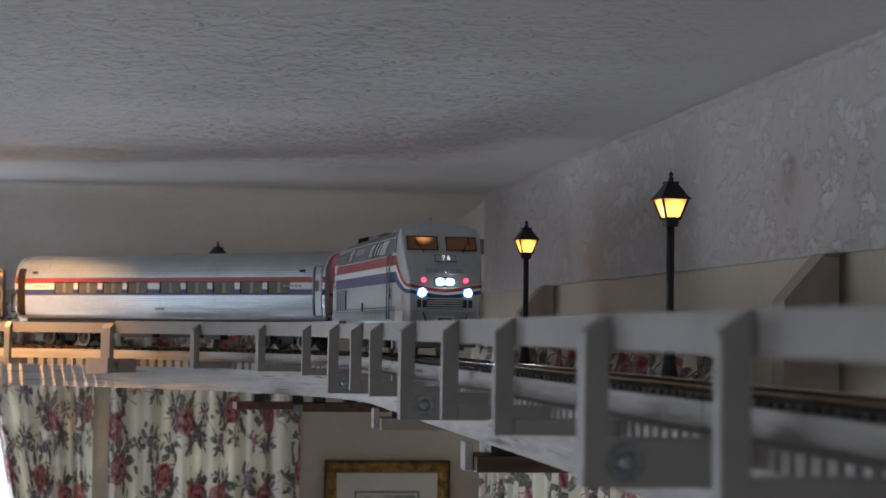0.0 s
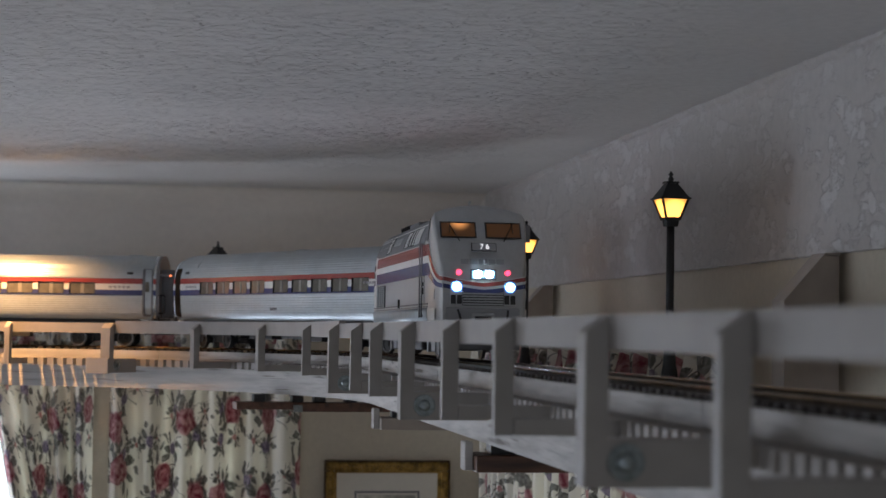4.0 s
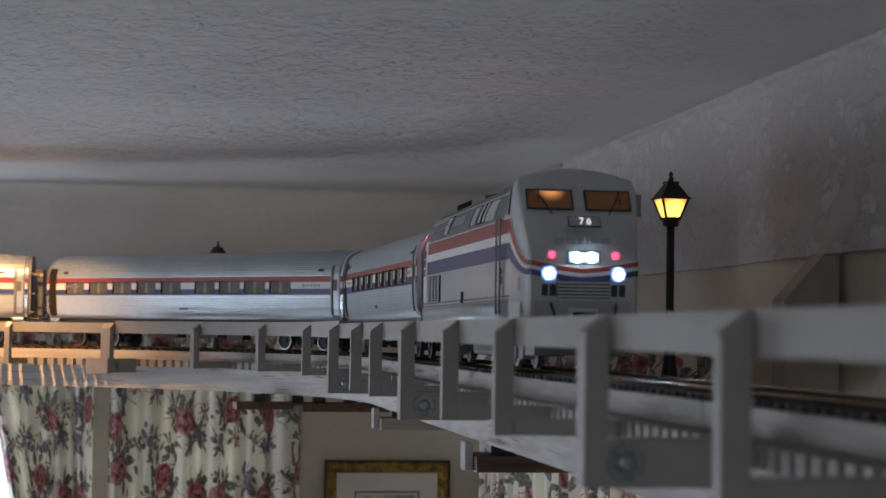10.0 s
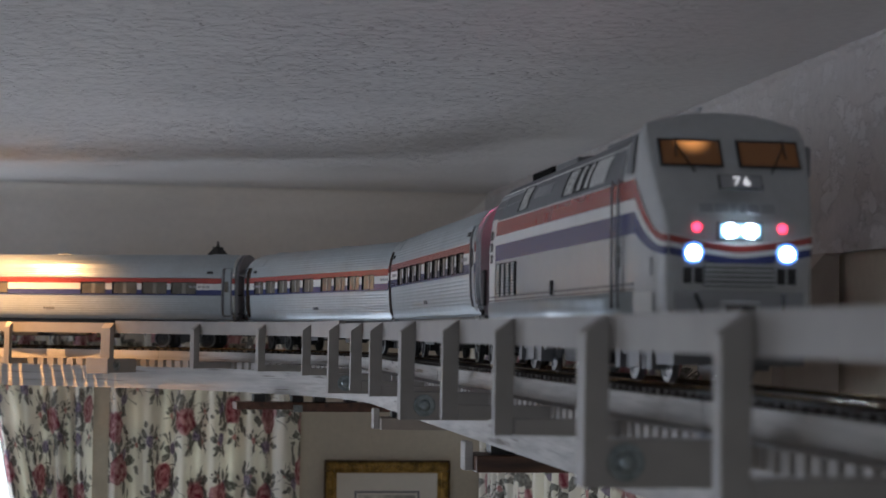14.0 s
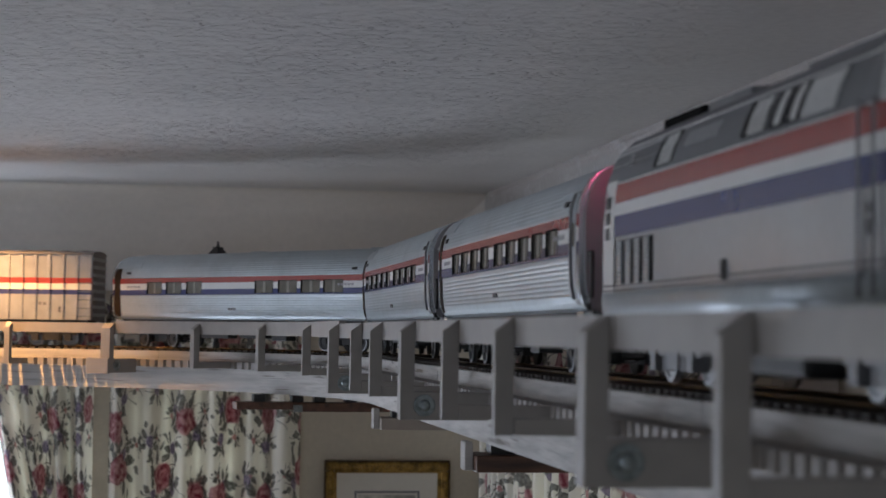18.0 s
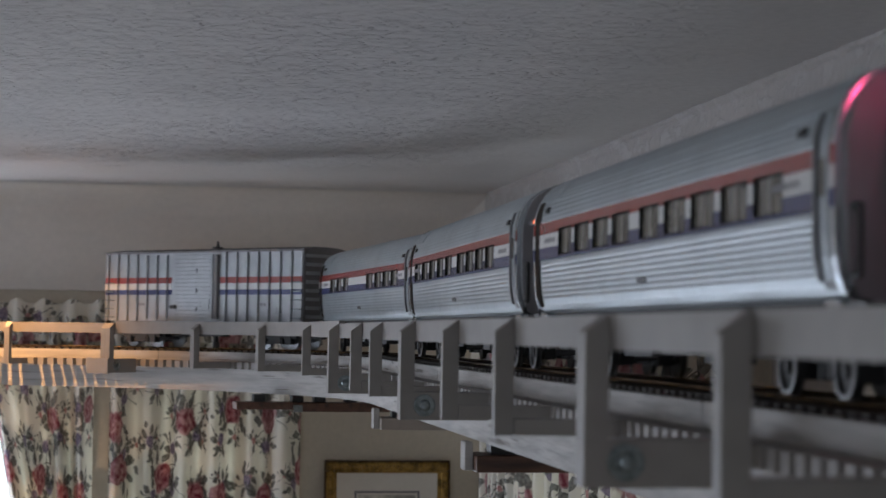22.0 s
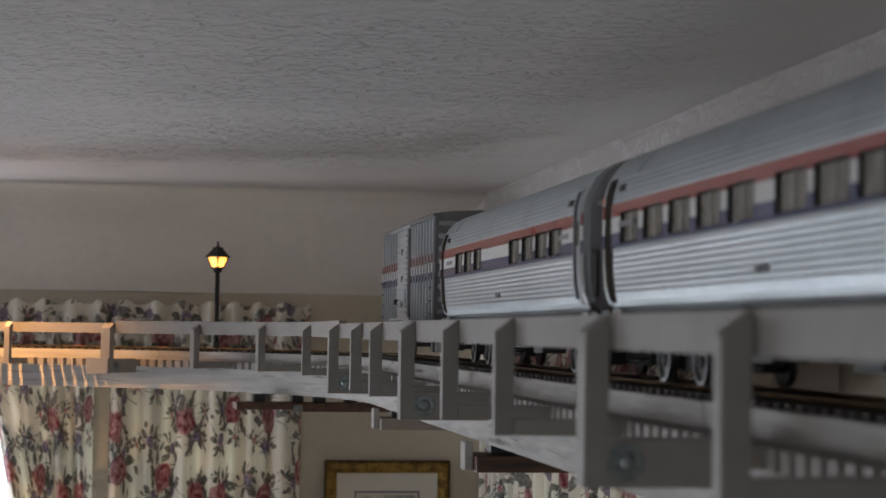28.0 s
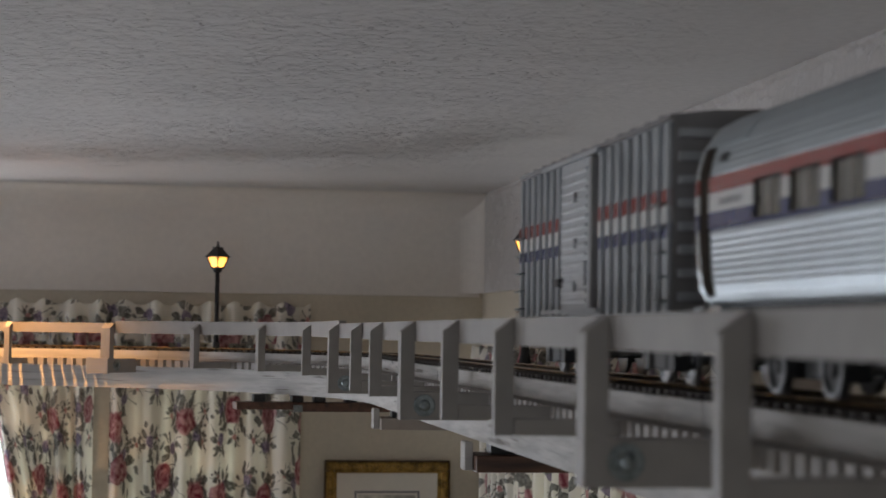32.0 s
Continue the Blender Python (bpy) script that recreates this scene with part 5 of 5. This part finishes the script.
            tube(rail, (x, y, 0.0560), (x, y, 0.0860), 0.0016, seg=8)
            for z in (0.0560, 0.0860):
                tube(rail, (k * (CL + 0.003), y, z), (x, y, z), 0.0016, seg=8)
            part("grab_rail", rail, M_BLACK, t)
            step = tube(bmesh.new(), (k * (CL + 0.003), y, 0.0510), (k * (CL + 0.003), y, 0.0450), 0.0016, seg=8)
            tube(step, (k * (CL + 0.003), y, 0.0450), (k * (CL + 0.022), y, 0.0440), 0.0016, seg=8)
            part("hose", step, M_BLACK, t)
        part("coupler", boxed(*sorted((k * (CL - 0.03), k * (CL + 0.029))), -0.004, 0.004, 0.020, 0.030), M_BLACK, t)
    for side in (-1, 1):
        # the striped window band stands proud of the shell, with the windows sunk into it
        cuts = sorted((x - w / 2, x + w / 2) for x, w in windows)
        piers = list(zip([-CL + 0.0240] + [b for a, b in cuts], [a for a, b in cuts] + [CL - 0.0240]))
        for name, z0, z1, mat in STRIPES:
            for lo, hi in ((max(z0, WIN_TOP), z1), (z0, min(z1, WIN_FOOT))):
                if hi - lo > 0.0004:
                    part(name, band(-CL + 0.0240, CL - 0.0240, lo, hi, side, 0.0009), mat, t)
            lo, hi = max(z0, WIN_FOOT + 0.0001), min(z1, WIN_TOP - 0.0001)
            for a, b in piers:
                part(name, band(a, b, lo, hi, side, 0.0009), mat, t)
        for x, w in windows:
            fr = bmesh.new()
            for x0, x1, z0, z1 in ((x - w / 2, x - w / 2 + 0.0007, WIN_FOOT, WIN_TOP), (x + w / 2 - 0.0007, x + w / 2, WIN_FOOT, WIN_TOP), (x - w / 2 + 0.0008, x + w / 2 - 0.0008, WIN_TOP - 0.0007, WIN_TOP), (x - w / 2 + 0.0008, x + w / 2 - 0.0008, WIN_FOOT, WIN_FOOT + 0.0007)):
                band(x0, x1, z0, z1, side, 0.0011, 0.0034, fr)
            fr = part("window", fr, M_HOLE, t, "black window lining")
            part("pane", band(x - w / 2 + 0.0009, x + w / 2 - 0.0009, WIN_FOOT + 0.0008, WIN_TOP - 0.0008, side, -0.0008), M_BLIND, fr, "taupe blind behind the pane")
            part("blind_edge", band(x - 0.0030, x + 0.0030, WIN_FOOT + 0.0012, WIN_TOP - 0.0012, side, -0.0003), M_SEATS, fr)
        for x in (-CL + 0.062, CL - 0.062):
            for i in range(5):
                part("letter_bar", band(x - 0.018 + i * 0.0075, x - 0.013 + i * 0.0075, 0.0975, 0.1010, side, 0.0013), M_END, t)
        for i in range(4):
            part("letter_bar", band(-0.014 + i * 0.0052, -0.0105 + i * 0.0052, 0.0605, 0.0645, side, 0.0009), M_DKGREY, t)
        for x in (-CL + 0.045, CL - 0.045):
            part("vent_box", band(x - 0.005, x + 0.005, 0.1205, 0.1245, side, 0.0016), M_BLACK, t)
        for xa, xb in ((-CL + 0.0062, -CL + 0.074), (CL - 0.074, CL - 0.0062)):
            plate = bmesh.new()
            for z0, z1 in ((0.1300, 0.1370), (0.1370, 0.1428)):
                band(xa, xb, z0 + 0.0001, z1, side, 0.0008, 0.002, plate)
            part("roof_plate", plate, M_SILVER, t, "smooth silver plate above the door")
    for x in (-CL + 0.045, 0.0, CL - 0.045):
        part("roof_vent", boxed(x - 0.012, x + 0.012, -0.010, 0.010, 0.1500, 0.1548, 0.001), M_SILVER, t)
    part("underframe", boxed(-CL + 0.02, CL - 0.02, -0.042, 0.042, 0.0345, 0.0462), M_UNDER, t)
    for x0, x1, y, z0 in ((-0.10, -0.03, -0.028, 0.016), (0.0, 0.06, -0.030, 0.018), (0.075, 0.11, -0.026, 0.014), (-0.06, 0.02, 0.028, 0.016)):
        part("equipment_box", boxed(x0, x1, y - 0.010, y + 0.010, z0, 0.0346, 0.001), M_UNDER, t)
    truck(t, 0.230, 0.080, 0.0140, M_UNDER, True)
    truck(t, -0.230, 0.080, 0.0140, M_UNDER, True)
    part("marker_hood", tube(bmesh.new(), (CL + 0.0025, marker, 0.1195), (CL + 0.0200, marker, 0.1195), 0.0026, seg=14), M_DKGREY, t)
    part("tail_marker", tube(bmesh.new(), (CL + 0.0205, marker, 0.1195), (CL + 0.0225, marker, 0.1195), 0.0017, seg=14), M_TAIL, t, "small orange marker light")
    return t


BL = 0.2211  # half of the box car's length


def box_car():
    t = tagged(new("box_car"), "silver ribbed model box car with red and blue stripes", "box car")
    z0, z1, hw = 0.043, 0.1545, 0.0520
    part("body", boxed(-BL, BL, -hw + 0.002, hw - 0.002, z0, z1), M_BOX, t)
    for side in (-1, 1):
        xs = [-BL + 0.004 + i * 0.0232 for i in range(8)] + [BL - 0.004 - i * 0.0232 for i in range(8)]
        for x in xs:
            part("rib", boxed(x - 0.0028, x + 0.0028, *sorted((side * (hw - 0.0021), side * (hw + 0.0012))), z0, z1 - 0.002, 0.0008), M_BOX, t)
        for name, a, b, mat in (("red_stripe", 0.1045, 0.1140, M_RED), ("white_stripe", 0.0941, 0.1044, M_WHITE), ("blue_stripe", 0.0860, 0.0940, M_BLUE)):
            for x0, x1 in ((-BL + 0.001, -0.066), (0.042, BL - 0.001)):
                part(name, boxed(x0, x1, *sorted((side * (hw - 0.0021), side * (hw - 0.0014))), a, b), mat, t)
                for x in xs:
                    if x0 < x < x1:
                        part(name, boxed(max(x - 0.003, x0), min(x + 0.003, x1), *sorted((side * (hw + 0.0011), side * (hw + 0.0015))), a, b), mat, t)
        d = part("sliding_door", boxed(-0.056, 0.030, *sorted((side * (hw - 0.0021), side * (hw + 0.0028))), z0 + 0.002, z1 - 0.004, 0.0008), M_BOX, t, "silver ribbed sliding door")
        for i in range(15):
            z = z0 + 0.008 + i * 0.0064
            part("door_rib", boxed(-0.052, 0.026, *sorted((side * (hw + 0.0026), side * (hw + 0.0042))), z, z + 0.003, 0.0006), M_BOX, d)
        for z in (z0 + 0.016, z0 + 0.046, z0 + 0.078):
            part("door_catch", tube(bmesh.new(), (-0.004, side * (hw + 0.0045), z), (-0.004, side * (hw + 0.0045), z + 0.007), 0.0012, seg=6), M_DKGREY, d)
        part("door_lock", boxed(-0.062, -0.050, *sorted((side * (hw + 0.003), side * (hw + 0.007))), z0 + 0.020, z0 + 0.026), M_BLACK, d)
        part("door_post", boxed(0.0325, 0.0400, *sorted((side * (hw - 0.0021), side * (hw + 0.0034))), z0 + 0.002, z1 - 0.0045, 0.0008), M_ROOF, t, "dark door post")
        part("door_plate", boxed(0.008, 0.024, *sorted((side * (hw + 0.0027), side * (hw + 0.0047))), z0 + 0.020, z0 + 0.036), M_BOX, d)
        for zz in (z0 + 0.001, z1 - 0.004):
            part("door_track", boxed(-0.12, 0.06, *sorted((side * (hw + 0.002), side * (hw + 0.0045))), zz, zz + 0.003), M_BOX, t)
        for x in (-BL + 0.012, BL - 0.012):
            lad = bmesh.new()
            for i in range(5):
                z = z0 + 0.006 + i * 0.014
                tube(lad, (x - 0.010, side * (hw + 0.0045), z), (x + 0.010, side * (hw + 0.0045), z), 0.0009, seg=6)
                for e in (-0.010, 0.010):
                    tube(lad, (x + e, side * (hw + 0.0005), z), (x + e, side * (hw + 0.0045), z), 0.0008, seg=5)
            part("ladder", lad, M_ZINC, t)
        for x in (0.13, -0.15):
            for i in range(3):
                part("letter_bar", boxed(x + i * 0.008, x + 0.005 + i * 0.008, *sorted((side * (hw - 0.0021), side * (hw - 0.0013))), 0.068, 0.073), M_DKGREY, t)
        part("data_plate", boxed(0.165, 0.174, *sorted((side * (hw - 0.0021), side * (hw - 0.0012))), 0.056, 0.066), M_BLACK, t)
    for k in (-1, 1):
        for i in range(8):
            z = z0 + 0.006 + i * 0.0135
            part("end_rib", boxed(*sorted((k * (BL - 0.0005), k * (BL + 0.003))), -0.047, 0.047, z, z + 0.0055, 0.001), M_BOX, t, "silver rib of the end wall")
        part("end_panel", boxed(*sorted((k * (BL - 0.001), k * (BL + 0.0008))), -0.0502, 0.0502, z0, z1), M_ROOF, t)
        part("coupler", boxed(*sorted((k * (BL - 0.02), k * (BL + 0.045))), -0.004, 0.004, 0.020, 0.030), M_BLACK, t)
    roof = [(-hw - 0.001, z1 - 0.001), (-hw - 0.001, z1 + 0.002), (-0.026, z1 + 0.0055), (0, z1 + 0.0065), (0.026, z1 + 0.0055), (hw + 0.001, z1 + 0.002), (hw + 0.001, z1 - 0.001)]
    part("roof", prism(roof, -BL - 0.002, BL + 0.002, "x"), M_ROOF, t, "dark grey ribbed roof")
    for i in range(13):
        x = -BL + 0.02 + i * (2 * BL - 0.04) / 12
        part("roof_rib", prism([(y, z + 0.0012) for y, z in roof[1:-1]] + [(hw, z1 + 0.001), (-hw, z1 + 0.001)], x - 0.0018, x + 0.0018, "x"), M_ROOF, t)
    part("underframe", boxed(-BL + 0.01, BL - 0.01, -0.036, 0.036, 0.0345, 0.0432), M_UNDER, t)
    part("brake_gear", boxed(-0.05, 0.03, -0.03, -0.012, 0.019, 0.0346, 0.001), M_UNDER, t)
    truck(t, 0.150, 0.056, 0.0145, M_UNDER)
    truck(t, -0.150, 0.056, 0.0145, M_UNDER)
    return t


W9 = [(x, 0.044) for x in (-0.2130, -0.1600, -0.1050, -0.0510, 0.0185, 0.0735, 0.1285, 0.1835, 0.2375)]
W9R = [(x, 0.044) for x in (-0.2570, -0.2010, -0.1450, -0.0890, -0.0330, 0.0420, 0.0950, 0.1480, 0.2010)]
W7 = [(x, 0.041) for x in (-0.2070, -0.1545, -0.1005)] + [(x, 0.0445) for x in (0.0755, 0.1320, 0.1850, 0.2365)]
loco = locomotive()
coach_1 = coach(W9, "silver fluted model coach with nine windows and tricolour stripes", -0.029)
coach_2 = coach(W9R, "silver fluted model coach with tricolour stripes, second in the train", -0.0425)
coach_3 = coach(W7, "silver fluted model cafe coach with seven windows and tricolour stripes", -0.0425)
boxcar = box_car()

# ---- motion along the line: seconds and the place of the locomotive's middle ----
RUN = [(0.0, -0.9088), (0.5, -0.8612), (1.0, -0.8153), (1.5, -0.7744), (2.0, -0.7388), (2.5, -0.7052), (3.0, -0.6712), (3.5, -0.6360), (4.0, -0.5995), (4.5, -0.5620),
       (5.0, -0.5242), (5.5, -0.4869), (6.0, -0.4504), (6.5, -0.4143), (7.0, -0.3778), (7.5, -0.3401), (8.0, -0.3012), (8.5, -0.2607), (9.0, -0.2184), (9.5, -0.1742),
       (10.0, -0.1275), (10.5, -0.0788), (11.0, -0.0297), (11.5, 0.0193), (12.0, 0.0693), (12.5, 0.1207), (13.0, 0.1736), (13.5, 0.2282), (14.0, 0.2840), (14.5, 0.3391),
       (15.0, 0.3918), (15.5, 0.4422), (16.0, 0.4919), (16.5, 0.5429), (17.0, 0.5959), (17.5, 0.6514), (18.0, 0.7090), (18.5, 0.7678), (19.0, 0.8266), (19.5, 0.8845),
       (20.0, 0.9415), (20.5, 0.9994), (21.0, 1.0616), (21.5, 1.1306), (22.0, 1.2053), (22.5, 1.2815), (23.0, 1.3551), (23.5, 1.4258), (24.0, 1.4978), (24.5, 1.5752),
       (25.0, 1.6570), (25.5, 1.7398), (26.0, 1.8217), (26.5, 1.9031), (27.0, 1.9852), (27.5, 2.0693), (28.0, 2.1560), (28.5, 2.2463), (29.0, 2.3416), (29.5, 2.4432),
       (30.0, 2.5531), (30.5, 2.6727), (31.0, 2.8022), (31.5, 2.9399), (32.0, 3.0822)]


def riding(mid, half):
    """The pose of a vehicle whose two bogies, half apart from its middle, ride the line."""
    a, b = track(mid + half), track(mid - half)
    fx, fy = a[0] - b[0], a[1] - b[1]
    return Matrix.Translation(((a[0] + b[0]) / 2, (a[1] + b[1]) / 2, RAIL)) @ Matrix.Rotation(math.atan2(fy, fx), 4, "Z")


def motions():
    for thing, back, half in ((loco, 0.0, 0.168), (coach_1, 0.6760, 0.235), (coach_2, 1.3985, 0.235), (coach_3, 2.1096, 0.235), (boxcar, 2.7172, 0.158)):
        walk(thing, [(t, riding(s - back, half)) for t, s in RUN])


motions()
